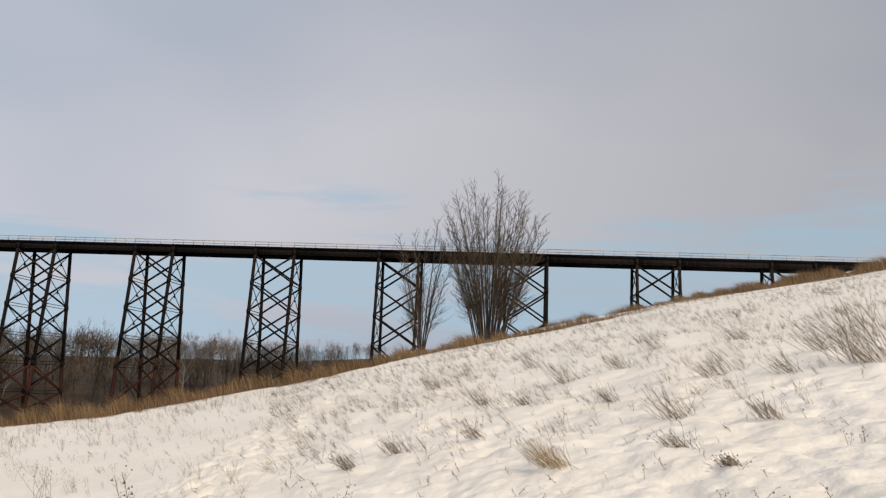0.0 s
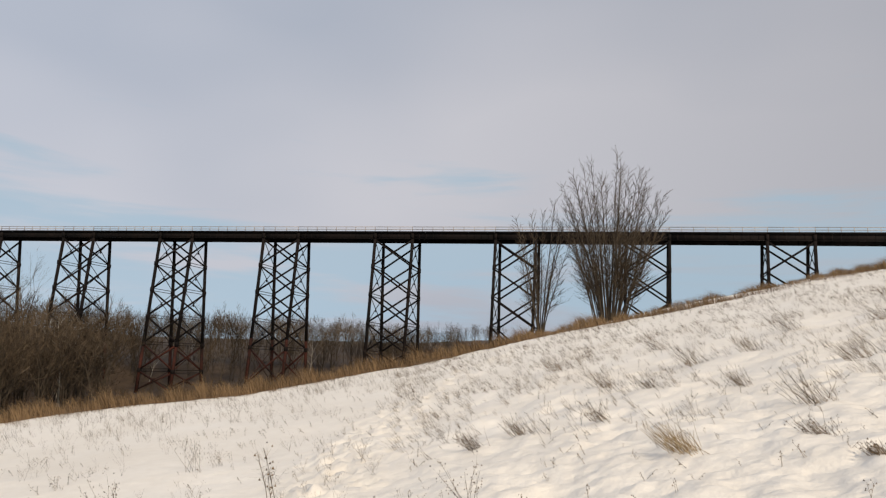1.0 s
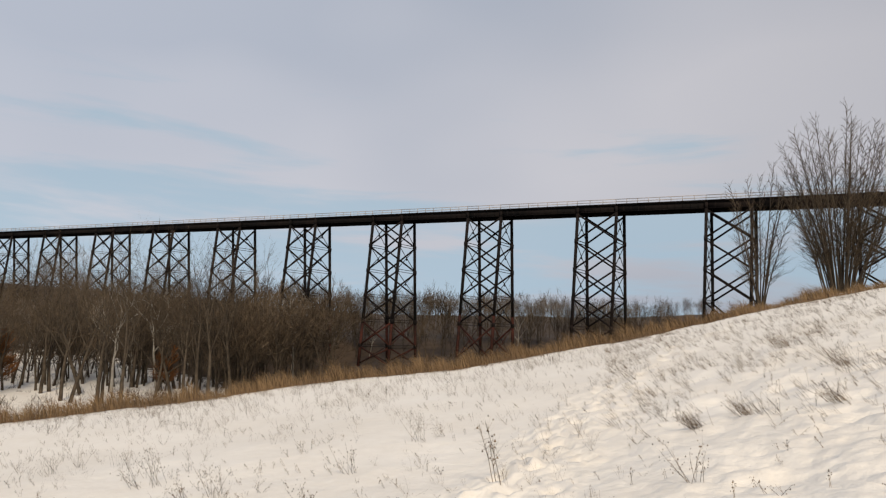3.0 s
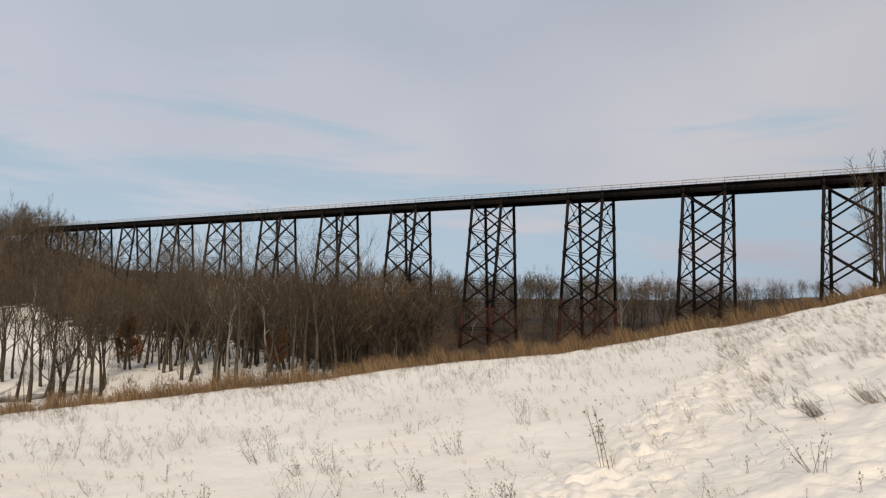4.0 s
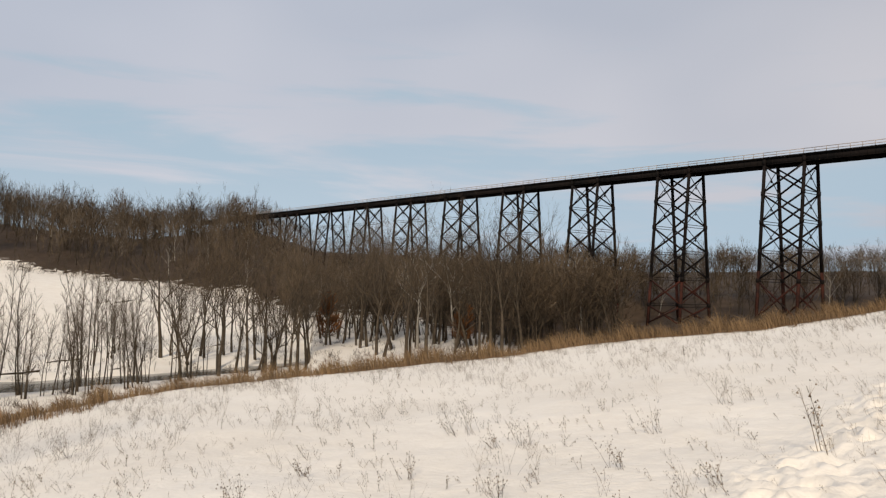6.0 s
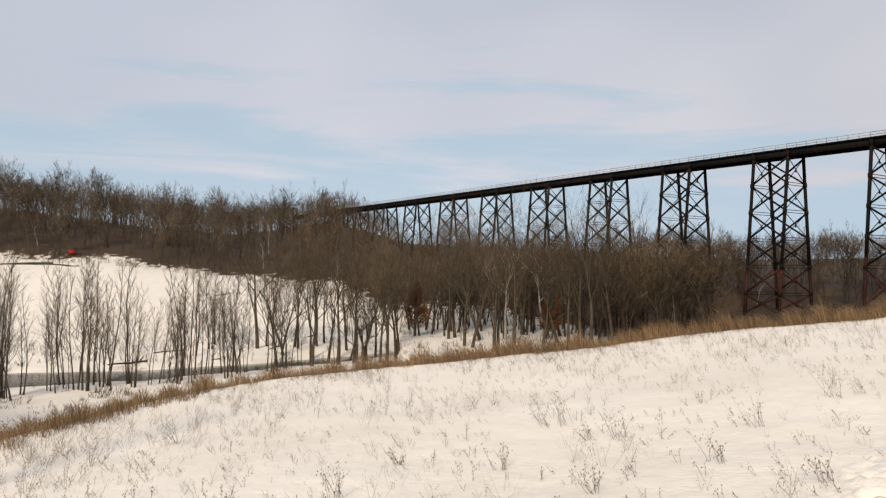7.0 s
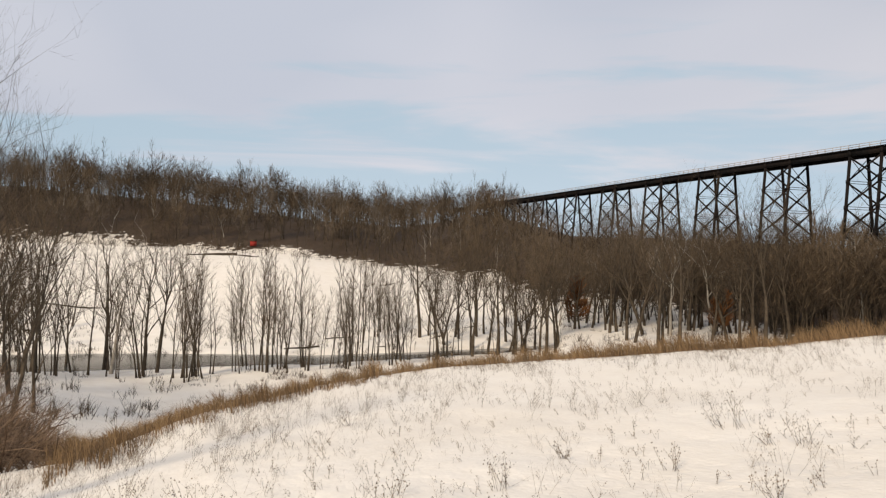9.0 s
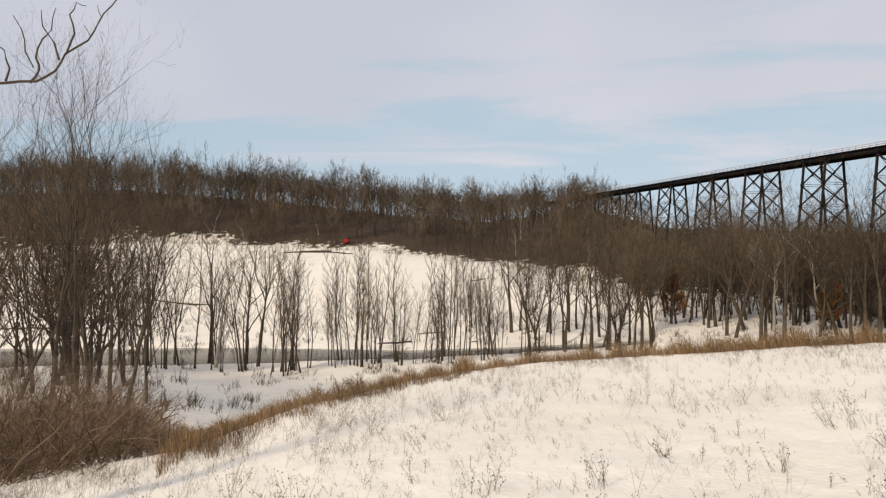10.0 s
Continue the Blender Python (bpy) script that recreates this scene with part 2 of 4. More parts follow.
def part(name, me, parent=None, label="", at=None):
    ob = new(name, me)
    if parent is not None:
        ob.parent = parent
    if at is not None:
        ob.matrix_local = at
    if label:
        tagged(ob, label)
    return ob


def bar_arrays(p0, p1, w, d=None, up=(0, 0, 1)):
    """Eight corners and twelve triangles of a straight bar."""
    p0, p1 = np.array(p0, float), np.array(p1, float)
    ax = (p1 - p0) / np.linalg.norm(p1 - p0)
    u = np.cross(ax, np.array(up, float))
    if np.linalg.norm(u) < 1e-3:
        u = np.cross(ax, np.array((1.0, 0, 0)))
    u /= np.linalg.norm(u)
    k = np.cross(u, ax)
    d = d or w
    v = [p + sx * u * w / 2 + sy * k * d / 2 for p in (p0, p1) for sx, sy in ((-1, -1), (1, -1), (1, 1), (-1, 1))]
    q = [(0, 1, 2, 3), (7, 6, 5, 4), (0, 4, 5, 1), (1, 5, 6, 2), (2, 6, 7, 3), (3, 7, 4, 0)]
    return np.array(v), [(a, b, c) for a, b, c, e in q] + [(a, c, e) for a, b, c, e in q]


def bars(name, items, mats):
    """One mesh out of several bars (p0, p1, w, d)."""
    vs, fs, n = [], [], 0
    for it in items:
        v, f = bar_arrays(*it)
        vs.append(v)
        fs.append(np.array(f) + n)
        n += 8
    return tri_mesh(name, np.concatenate(vs), np.concatenate(fs), mats)


# ---------------------------------------------------------------- ground: one sheet from the feet to the horizon
TRAIL = np.array([(-33.0, 5.2), (-26.7, 6.6), (-24.5, 7.5), (-22.2, 9.0), (-19.1, 11.9), (-16.9, 14.9), (-14.4, 18.4), (-11.9, 23.5), (-8.0, 31)])   # azimuth, distance
trail_xy = np.array([polar(a, r) for a, r in TRAIL])


def along_trail(step):
    out = []
    for p, q in zip(trail_xy[:-1], trail_xy[1:]):
        n = max(1, int(np.linalg.norm(q - p) / step))
        out += [p + (q - p) * i / n for i in range(n)]
    return np.array(out)


def build_ground():
    rng = np.random.default_rng(5)
    az = np.concatenate([np.arange(-180, -116, 4.0), np.arange(-116, 34, 0.40), np.arange(34, 180, 4.0)])
    rr = [0.3, 0.6, 1.0, 1.5, 1.9]
    while rr[-1] < 48:
        rr.append(rr[-1] * 1.0105)
    while rr[-1] < 120:
        rr.append(rr[-1] * 1.025)
    while rr[-1] < 540:
        rr.append(rr[-1] * 1.014)
    while rr[-1] < 700:
        rr.append(rr[-1] * 1.04)
    rr += [900, 1300, 2000, 3200, 4500]
    rr = np.array(rr)
    A, R = np.meshgrid(np.radians(az), rr)
    X, Y = R * np.sin(A), R * np.cos(A)
    Z = land(X, Y)
    # drifts, wind ripples and trodden snow near by
    flat = np.stack([X.ravel(), Y.ravel()], 1)
    amp = np.clip((60 - R) / 50, 0, 1).ravel() * np.clip(R / 3, 0, 1).ravel()
    dz = np.zeros(len(flat))
    idx = np.where(amp > 0)[0]
    for i in idx:
        x, y = flat[i]
        k = 1 + 1.6 * min(max((math.degrees(math.atan2(x, y)) + 24) / 16, 0), 1)
        dz[i] = amp[i] * (0.10 * noise.noise((x * 0.22, y * 0.22, 0)) + k * 0.035 * noise.noise((x * 0.9, y * 0.9, 3)) + (k - 0.6) * 0.034 * noise.noise((x * 2.6, y * 3.6, 7)) + (k - 0.5) * 0.016 * noise.noise((x * 7, y * 9, 9)))
    far = np.where((R.ravel() >= 48) & (R.ravel() < 700))[0]
    for i in far:
        x, y = flat[i]
        dz[i] = 0.7 * noise.noise((x * 0.03, y * 0.03, 2)) + 0.25 * noise.noise((x * 0.11, y * 0.11, 4))
    close = np.where(np.hypot(flat[:, 0], flat[:, 1]) < 36)[0]
    path = along_trail(0.1)
    for p in path[::2]:
        for side in (-1, 1):
            c = p + rng.normal(0, 0.14, 2) + np.array((0.2 * side, 0.08 * side))
            d2 = ((flat[close] - c) ** 2).sum(1)
            near = d2 < 0.2
            k, q = close[near], d2[near]
            w = rng.uniform(0.07, 0.14)
            dep = rng.uniform(0.03, 0.10)
            dz[k] += -dep * np.exp(-(q / w ** 2) ** 1.5) + 0.05 * np.exp(-((np.sqrt(q) - 0.19) / 0.06) ** 2) * rng.uniform(0.1, 1)
    # loose crumbs of snow thrown up along the trail
    gap = np.min([((flat[close] - p) ** 2).sum(1) for p in path[::3]], axis=0)
    for i in close[gap < 0.5]:
        x, y = flat[i]
        dz[i] += 0.05 * abs(noise.noise((x * 6, y * 6, 1))) + 0.03 * noise.noise((x * 13, y * 13, 6))
    Z = Z + dz.reshape(Z.shape)
    nr, na = Z.shape
    V = np.stack([X, Y, Z], -1).reshape(-1, 3)
    i, j = np.meshgrid(np.arange(nr - 1), np.arange(na), indexing="ij")
    j2 = (j + 1) % na
    a, b, c, d = i * na + j, i * na + j2, (i + 1) * na + j2, (i + 1) * na + j
    F = np.concatenate([np.stack([a, c, b], -1).reshape(-1, 3), np.stack([a, d, c], -1).reshape(-1, 3)])
    vr, va = np.hypot(V[:, 0], V[:, 1]), np.degrees(np.arctan2(V[:, 0], V[:, 1]))
    rag = np.sin(V[:, 0] * 0.05) * 4 + np.sin(V[:, 1] * 0.07 + 1) * 4 + np.sin(V[:, 0] * 0.17 + V[:, 1] * 0.11) * 3
    edge = np.where(va < -60, table(FAR, 1, va) + 10, np.interp(va, (-60, -54, -48, -42, -30, -16), (262, 240, 205, 140, 70, 60)))
    cover = np.clip((vr + rag - edge) / np.where(va < -63, 36, 70) + 0.5, 0, 1) * ((va < 8) & (va > -150))
    k = np.arange(na)
    fan = np.stack([np.full(na, len(V)), (k + 1) % na, k], 1)
    V = np.concatenate([V, [(0, 0, V[:na, 2].mean())]])
    F = np.concatenate([F, fan])
    me = tri_mesh("ground", V, F, [GROUND], smooth=True)
    me.attributes.new("litter_cover", "FLOAT", "POINT").data.foreach_set("value", np.append(cover, 0.0).astype(np.float32))
    ob = new("ground", me)
    return tagged(ob, "snow covered hillside with a trodden trail, leaf litter under the woods", "ground", kind="structure")


ground = build_ground()
from mathutils.bvhtree import BVHTree
ground_tree = BVHTree.FromPolygons([v.co.copy() for v in ground.data.vertices], [tuple(p.vertices) for p in ground.data.polygons])


def snow_at(x, y):
    hit = ground_tree.ray_cast(Vector((x, y, 60)), Vector((0, 0, -1)))
    return hit[0].z if hit[0] else ground_at(x, y)

# river: a sheet between its banks
def build_river():
    az = np.arange(-139, -34, 1.0)
    rows = [[polar(a, table(RIVER, 1, a) - 4 + (table(RIVER, 2, a) - table(RIVER, 1, a) + 8) * k / 4) for k in range(5)] for a in az]
    V = [(x, y, WATER_Z) for row in rows for x, y in row]
    F = [(i * 5 + k, i * 5 + k + 1, i * 5 + k + 6, i * 5 + k + 5) for i in range(len(az) - 1) for k in range(4)]
    return tagged(new("river", mesh_of("river", V, F, [WATER])), "slow grey-green river with dull reflections between snowy banks", "river", kind="structure")


river = build_river()

# ---------------------------------------------------------------- steel trestle viaduct
DECK_Y, LEG_TOP, PERIOD, TOWER_LEN, DECK_W, BATTER, TOWER0_X = 185.7, 30.75, 32.0, 10.2, 7.1, 0.0953, -32.2
GIRDER_H = 1.65


def build_tower(x, base):
    """Four battered legs, tiers of struts and crossed braces, down to the ground."""
    root = tagged(new("trestle_tower"), "dark riveted steel trestle tower with crossed bracing, rusty towards its foot", "tower", "viaduct towers")
    root.location = (x, DECK_Y + DECK_W / 2, base)
    top = LEG_TOP - base

    def at(bent, side, z):
        return np.array((bent * TOWER_LEN, side * (DECK_W / 2 + BATTER * (top - z)), z))

    lv = [top]
    while lv[-1] - 7.4 > 2.5:
        lv.append(lv[-1] - 7.4)
    lv.append(0.0)
    for bent in (0, 1):
        for side in (-1, 1):
            rusty = 13.0 if base < -6 else 0.0
            part("leg", bars("leg", [(at(bent, side, rusty - 1.0), at(bent, side, top), 0.66, 0.60)], [STEEL]), root)
            if rusty:
                part("leg_foot", bars("leg_foot", [(at(bent, side, -1.0), at(bent, side, rusty - 1.0), 0.68, 0.62)], [RUST]), root, "red-rusted lower leg")
            for z in lv[1:-1]:
                q = at(bent, side, z)
                part("gusset", bars("gusset", [(q - (0, 0, 0.55), q + (0, 0, 0.55), 0.95, 0.74)], [STEEL]), root)
            part("leg_head", bars("leg_head", [(at(bent, side, top), (bent * TOWER_LEN, side * DECK_W / 2, top + GIRDER_H * 0.86), 0.85, 0.7)], [STEEL]), root)
    for i, z in enumerate(lv[1:-1]):
        for bent in (0, 1):
            a, b = at(bent, -1, z), at(bent, 1, z)
            part("strut", bars("strut", [(a + (0, 0, 0.35), b + (0, 0, 0.35), 0.22, 0.14), (a - (0, 0, 0.35), b - (0, 0, 0.35), 0.22, 0.14)], [STEEL]), root)
    for i, (z1, z0) in enumerate(zip(lv[:-1], lv[1:])):
        mat = RUST if z0 < 8 and base < -6 else STEEL
        for side in (-1, 1):
            for p, q in ((0, 1), (1, 0)):
                part("brace", bars("brace", [(at(p, side, z1 - 0.3), at(q, side, z0 + 0.3), 0.36, 0.40)], [mat]), root)
        for bent in (0, 1):
            items = []
            for p, q in ((-1, 1), (1, -1)):
                items.append((at(bent, p, z1 - 0.3), at(bent, q, z0 + 0.3), 0.13, 0.16))
            mid = (at(bent, -1, (z0 + z1) / 2) + at(bent, 1, (z0 + z1) / 2)) / 2
            items.append((mid - (0, 0, 0.55), mid + (0, 0, 0.55), 0.5, 0.12))
            part("cross_brace", bars("cross_brace", items, [mat]), root)
    return root


TOWERS = range(-14, 4)
for k in TOWERS:
    tx = TOWER0_X + PERIOD * k
    base = min(ground_at(tx, DECK_Y), ground_at(tx + TOWER_LEN, DECK_Y + DECK_W), LEG_TOP - 2.0)
    build_tower(tx, base)


def build_deck():
    root = tagged(new("viaduct_deck"), "long black plate-girder railway deck with a pale handrail, on steel towers", "bridge")
    x0, x1 = TOWER0_X + PERIOD * -14 - 8, 90.0
    top = LEG_TOP + GIRDER_H
    edges = [x0]
    for k in TOWERS:
        edges += [TOWER0_X + PERIOD * k, TOWER0_X + PERIOD * k + TOWER_LEN]
    edges = [e for e in edges if e < x1] + [x1]
    for a, b in zip(edges[:-1], edges[1:]):
        for side in (0, 1):
            y = DECK_Y + side * DECK_W
            items = [((a + 0.05, y, LEG_TOP + GIRDER_H / 2), (b - 0.05, y, LEG_TOP + GIRDER_H / 2), 0.06, GIRDER_H),
                     ((a + 0.05, y, LEG_TOP + 0.05), (b - 0.05, y, LEG_TOP + 0.05), 0.5, 0.1), ((a + 0.05, y, top - 0.05), (b - 0.05, y, top - 0.05), 0.5, 0.1)]
            n = max(2, int((b - a) / 1.8))
            items += [((a + (b - a) * i / n, y, LEG_TOP + 0.1), (a + (b - a) * i / n, y, top - 0.1), 0.1, 0.3) for i in range(1, n)]
            part("girder", bars("girder", items, [STEEL]), root)
        part("deck_panel", bars("deck_panel", [((a, DECK_Y + DECK_W / 2, top + 0.16), (b, DECK_Y + DECK_W / 2, top + 0.16), DECK_W + 1.2, 0.3)], [STEEL]), root)
        n = max(2, int((b - a) / 2.7))
        for y in (DECK_Y - 0.52, DECK_Y + DECK_W + 0.52):
            items = [((a, y, top + 0.3 + h), (b, y, top + 0.3 + h), 0.14, 0.14) for h in (0.5, 1.15)]
            items += [((a + (b - a) * i / n, y, top + 0.25), (a + (b - a) * i / n, y, top + 1.47), 0.12, 0.12) for i in range(n)]
            part("handrail", bars("handrail", items, [RAIL]), root, "pale steel handrail")
    return root


deck = build_deck()

# ---------------------------------------------------------------- bare trees
def tube(pts, rad, sides):
    """Places and triangles of a tapered tube along pts."""
    pts, n = np.array(pts), len(pts)
    d = np.gradient(pts, axis=0)
    d /= np.linalg.norm(d, axis=1)[:, None] + 1e-9
    ref = np.where(np.abs(d[:, 2:3]) > 0.9, np.array((1.0, 0, 0)), np.array((0, 0, 1.0)))
    u = np.cross(d, ref)
    u /= np.linalg.norm(u, axis=1)[:, None] + 1e-9
    w = np.cross(d, u)
    ang = np.arange(sides) * 2 * math.pi / sides
    V = pts[:, None] + (u[:, None] * np.cos(ang)[None, :, None] + w[:, None] * np.sin(ang)[None, :, None]) * np.array(rad)[:, None, None]
    F = []
    for i in range(n - 1):
        for k in range(sides):
            a, b = i * sides + k, i * sides + (k + 1) % sides
            F += [(a, b, b + sides), (a, b + sides, a + sides)]
    return V.reshape(-1, 3), np.array(F)


class Wood:
    """Gathers tubes and thin twigs of one tree."""

    def __init__(self):
        self.v, self.f, self.m, self.n, self.thin = [], [], [], 0, []

    def add(self, V, F, mat):
        self.v.append(V)
        self.f.append(np.asarray(F) + self.n)
        self.m.append(np.full(len(F), mat))
        self.n += len(V)

    def twig(self, p, d, w, mat):
        self.thin.append((p[0], p[1], p[2], d[0], d[1], d[2], w))

    def arrays(self):
        v, f, m = list(self.v), list(self.f), list(self.m)
        if self.thin:
            t = np.array(self.thin)
            p, d = t[:, :3], t[:, 3:6]
            side = np.cross(d, np.array((0.3, 0.5, 0.8)))
            side *= (t[:, 6] / (np.linalg.norm(side, axis=1) + 1e-9))[:, None]
            v.append(np.stack([p - side, p + side, p + d], 1).reshape(-1, 3))
            f.append(np.arange(len(t) * 3).reshape(-1, 3) + self.n)
            m.append(np.ones(len(t)))
        return np.concatenate(v), np.concatenate(f), np.concatenate(m)


def wander(rng, p, d, length, n, wob, lift):
    pts, d = [np.array(p, float)], np.array(d, float)
    d /= np.linalg.norm(d)
    for _ in range(n):
        d = d + rng.normal(0, wob, 3) + np.array((0, 0, lift))
        d /= np.linalg.norm(d)
        pts.append(pts[-1] + d * length / n)
    return np.array(pts)


def grow(seed, height, girth, stems=1, spread=0.0, bare=0.35, limbs=14, subs=5, twigs=5, reach=0.3, tip=0.012, rise=0.55, base=0.0, wob=0.05, sides=6, lift=0.05, light=False, tw=0.01, stray=0.32, long=1.4):
    """A leafless tree at the origin. Returns the wood of the trunk and limbs, and that of the crown's twigs."""
    rng = np.random.default_rng(seed)
    T, C = Wood(), Wood()
    for s in range(stems):
        a = s * 2.4 + rng.uniform(0, 1)
        lean = spread * math.sqrt((s + 0.3) / stems) * rng.uniform(0.7, 1.1)
        h = height * (1 - 0.28 * (lean / (spread + 1e-6)) ** 2) * rng.uniform(0.86, 1.0) if stems > 1 else height
        p0 = np.array((math.cos(a) * base * rng.uniform(0.2, 1), math.sin(a) * base * rng.uniform(0.2, 1), -0.4))
        pts = wander(rng, p0, (math.cos(a) * lean, math.sin(a) * lean, 1), h + 0.4, 9, wob, lift)
        g = girth * rng.uniform(0.6, 1.0) if stems > 1 else girth
        rad = g * (1 - np.linspace(0, 1, 10) ** 0.8 * 0.93)
        rad[0] *= 1.35
        T.add(*tube(pts, rad, sides), 0)
        for b in range(limbs):
            f = bare + (1 - bare) * (b + rng.uniform(0, 1)) / limbs
            i = min(int(f * 9), 8)
            q = pts[i] + (pts[i + 1] - pts[i]) * (f * 9 - i)
            az = b * 2.4 + rng.uniform(-0.6, 0.6) + a
            up = rise * rng.uniform(0.6, 1.5) + f * 0.5
            L = height * reach * (1.15 - 0.75 * f) * rng.uniform(0.6, 1.15)
            lp = wander(rng, q, (math.cos(az), math.sin(az), up), L, 5, 0.14, 0.10)
            r0 = max(g * (1 - f) * 0.48, tip * 2.2)
            T.add(*tube(lp[::2] if light else lp, np.linspace(r0, tip * 0.7, 3 if light else 6), 3 if light else 4), 0)
            for c in range(subs):
                e = 0.2 + 0.8 * (c + rng.uniform(0, 1)) / subs
                j = min(int(e * 5), 4)
                w = lp[j] + (lp[j + 1] - lp[j]) * (e * 5 - j)
                dirn = (lp[j + 1] - lp[j]) / (np.linalg.norm(lp[j + 1] - lp[j]) + 1e-9) + rng.normal(0, 0.42, 3) + np.array((0, 0, 0.25))
                sl = L * rng.uniform(0.25, 0.5)
                sp = wander(rng, w, dirn, sl, 3, 0.16, 0.08)
                if light:
                    C.twig(w, sp[-1] - w, tw * 1.4, 1)
                else:
                    C.add(*tube(sp, np.linspace(tip * 0.8, tip * 0.25, 4), 3), 1)
                for _ in range(twigs):
                    k = rng.integers(0, 3)
                    t0 = sp[k] + (sp[k + 1] - sp[k]) * rng.uniform(0, 1)
                    dd = (sp[k + 1] - sp[k]) / (np.linalg.norm(sp[k + 1] - sp[k]) + 1e-9) + rng.normal(0, stray, 3) + np.array((0, 0, 0.2))
                    dd *= rng.uniform(0.5, 1.2) * sl * long / np.linalg.norm(dd)
                    C.twig(t0, dd, tw, 1)
    return T, C


def spreading(seed, height, girth, fork=0.30, limbs=6, split=(3, 3, 3, 3), wide=0.55, tw=0.03, sides=5, lift=0.10, tubes=2, cheap=False):
    """A leafless tree whose trunk forks again and again into a round, open crown."""
    rng = np.random.default_rng(seed)
    T, C = Wood(), Wood()
    lean = rng.normal(0, 0.07, 2)
    top = 0.60 * height
    pts = wander(rng, (0, 0, -0.4), (lean[0], lean[1], 1), top, 7, 0.07, 0.04)
    if cheap:
        T.add(*tube(pts[[0, 3, 7]], girth * np.array((1.2, 0.7, 0.3)), 3), 0)
    else:
        T.add(*tube(pts, girth * np.linspace(1.25, 0.35, 8) ** 1.1, sides), 0)
    level = []
    for b in range(limbs):
        f = fork / 0.6 + (1 - fork / 0.6) * (b + rng.uniform(0, 0.8)) / limbs
        i = min(int(f * 7), 6)
        q = pts[i] + (pts[i + 1] - pts[i]) * (f * 7 - i)
        a = b * 2.4 + rng.uniform(-0.5, 0.5)
        out = wide * rng.uniform(0.8, 1.5) * (1.25 - 0.5 * f)
        level.append((q, np.array((math.cos(a) * out, math.sin(a) * out, 1.0)), height * rng.uniform(0.24, 0.34), girth * 0.5 * (1.15 - 0.6 * f)))
    level.append((pts[-1], pts[-1] - pts[-2], height * 0.26, girth * 0.36))
    for k in range(len(split) + 1):
        after = []
        for p, d, L, r in level:
            n = 4 if k < 2 else 3
            lp = wander(rng, p, d, L, n, 0.17, lift)
            if k < tubes:
                full = k == 0 and not cheap
                T.add(*tube(lp if full else lp[[0, 2, n]], np.linspace(r, r * 0.5, n + 1 if full else 3), 4 if full else 3), 0)
            elif k == tubes and not cheap:
                C.add(*tube(lp[[0, n]], (max(r, tw * 0.9), tw * 0.5), 3), 1)
            else:
                C.twig(lp[0], lp[-1] - lp[0], tw * (1.3 if k == tubes + 1 else 0.9), 1)
            if k == len(split):
                continue
            for c in range(split[k]):
                f = 1.0 if c == 0 else rng.uniform(0.35, 0.95)
                j = min(int(f * n), n - 1)
                q = lp[j] + (lp[j + 1] - lp[j]) * (f * n - j)
                dd = (lp[j + 1] - lp[j]) / (np.linalg.norm(lp[j + 1] - lp[j]) + 1e-9) + rng.normal(0, 0.30 if c == 0 else 0.52, 3)
                after.append((q, dd, L * rng.uniform(0.52, 0.76), r * 0.52))
        level = after
    return T, C


def dome_clump(seed, height, half, stems, base, shoots, tw=0.008, flat=1.05):
    """Many stems from one stool, curving up and out to a dome of fine twigs."""
    rng = np.random.default_rng(seed)
    T, C = Wood(), Wood()
    mid = height * 0.50
    for s in range(stems):
        a = s * 2.39996 + rng.uniform(-0.2, 0.2)
        th = math.acos(1 - flat * (s + 0.5) / stems)
        k = rng.uniform(0.80, 1.0)
        rad = half * math.sin(th) ** 0.75 * k
        end = np.array((math.cos(a) * rad, math.sin(a) * rad, mid + (height - mid) * max(math.cos(th), 0) ** 0.8 * k))
        p0 = np.array((math.cos(a) * base, math.sin(a) * base, 0)) * math.sin(th) * rng.uniform(0.3, 1.1) - np.array((0, 0, 0.3))
        ctl = p0 + np.array(((end[0] - p0[0]) * 0.42, (end[1] - p0[1]) * 0.42, (end[2] - p0[2]) * 0.52))
        u = np.linspace(0, 1, 9)[:, None]
        pts = (1 - u) ** 2 * p0 + 2 * u * (1 - u) * ctl + u ** 2 * end + np.cumsum(rng.normal(0, 0.035, (9, 3)), 0)
        T.add(*tube(pts, np.linspace(0.07, 0.008, 9) * rng.uniform(0.6, 1.1), 4), 0)
        for b in range(shoots):
            f = 0.20 + 0.80 * (b + rng.uniform(0, 1)) / shoots
            i = min(int(f * 8), 7)
            q = pts[i] + (pts[i + 1] - pts[i]) * (f * 8 - i)
            tan = (pts[i + 1] - pts[i]) / np.linalg.norm(pts[i + 1] - pts[i])
            az = rng.uniform(0, 6.283)
            low = max(0.0, 0.5 - f)
            out = np.array((math.cos(az), math.sin(az), 0.05)) * rng.uniform(0.5, 1.1) * (1 + 2.0 * low) + np.array((end[0], end[1], 0)) / half * (0.3 + 2.2 * low)
            L = rng.uniform(0.7, 1.8) * (0.85 + 1.6 * low if f < 0.5 else 1.20 - 0.7 * f)
            sp = wander(rng, q, tan + out, L, 3, 0.10, 0.05)
            C.add(*tube(sp[[0, 1, 3]], (0.017, 0.012, 0.005), 3), 0)
            for _ in range(6):
                j = rng.integers(0, 3)
                dd = (sp[j + 1] - sp[j]) / np.linalg.norm(sp[j + 1] - sp[j]) + rng.normal(0, 0.42, 3)
                C.twig(sp[j] + (sp[j + 1] - sp[j]) * rng.uniform(0, 1), dd / np.linalg.norm(dd) * L * rng.uniform(0.25, 0.55), tw, 1)
    return T, C


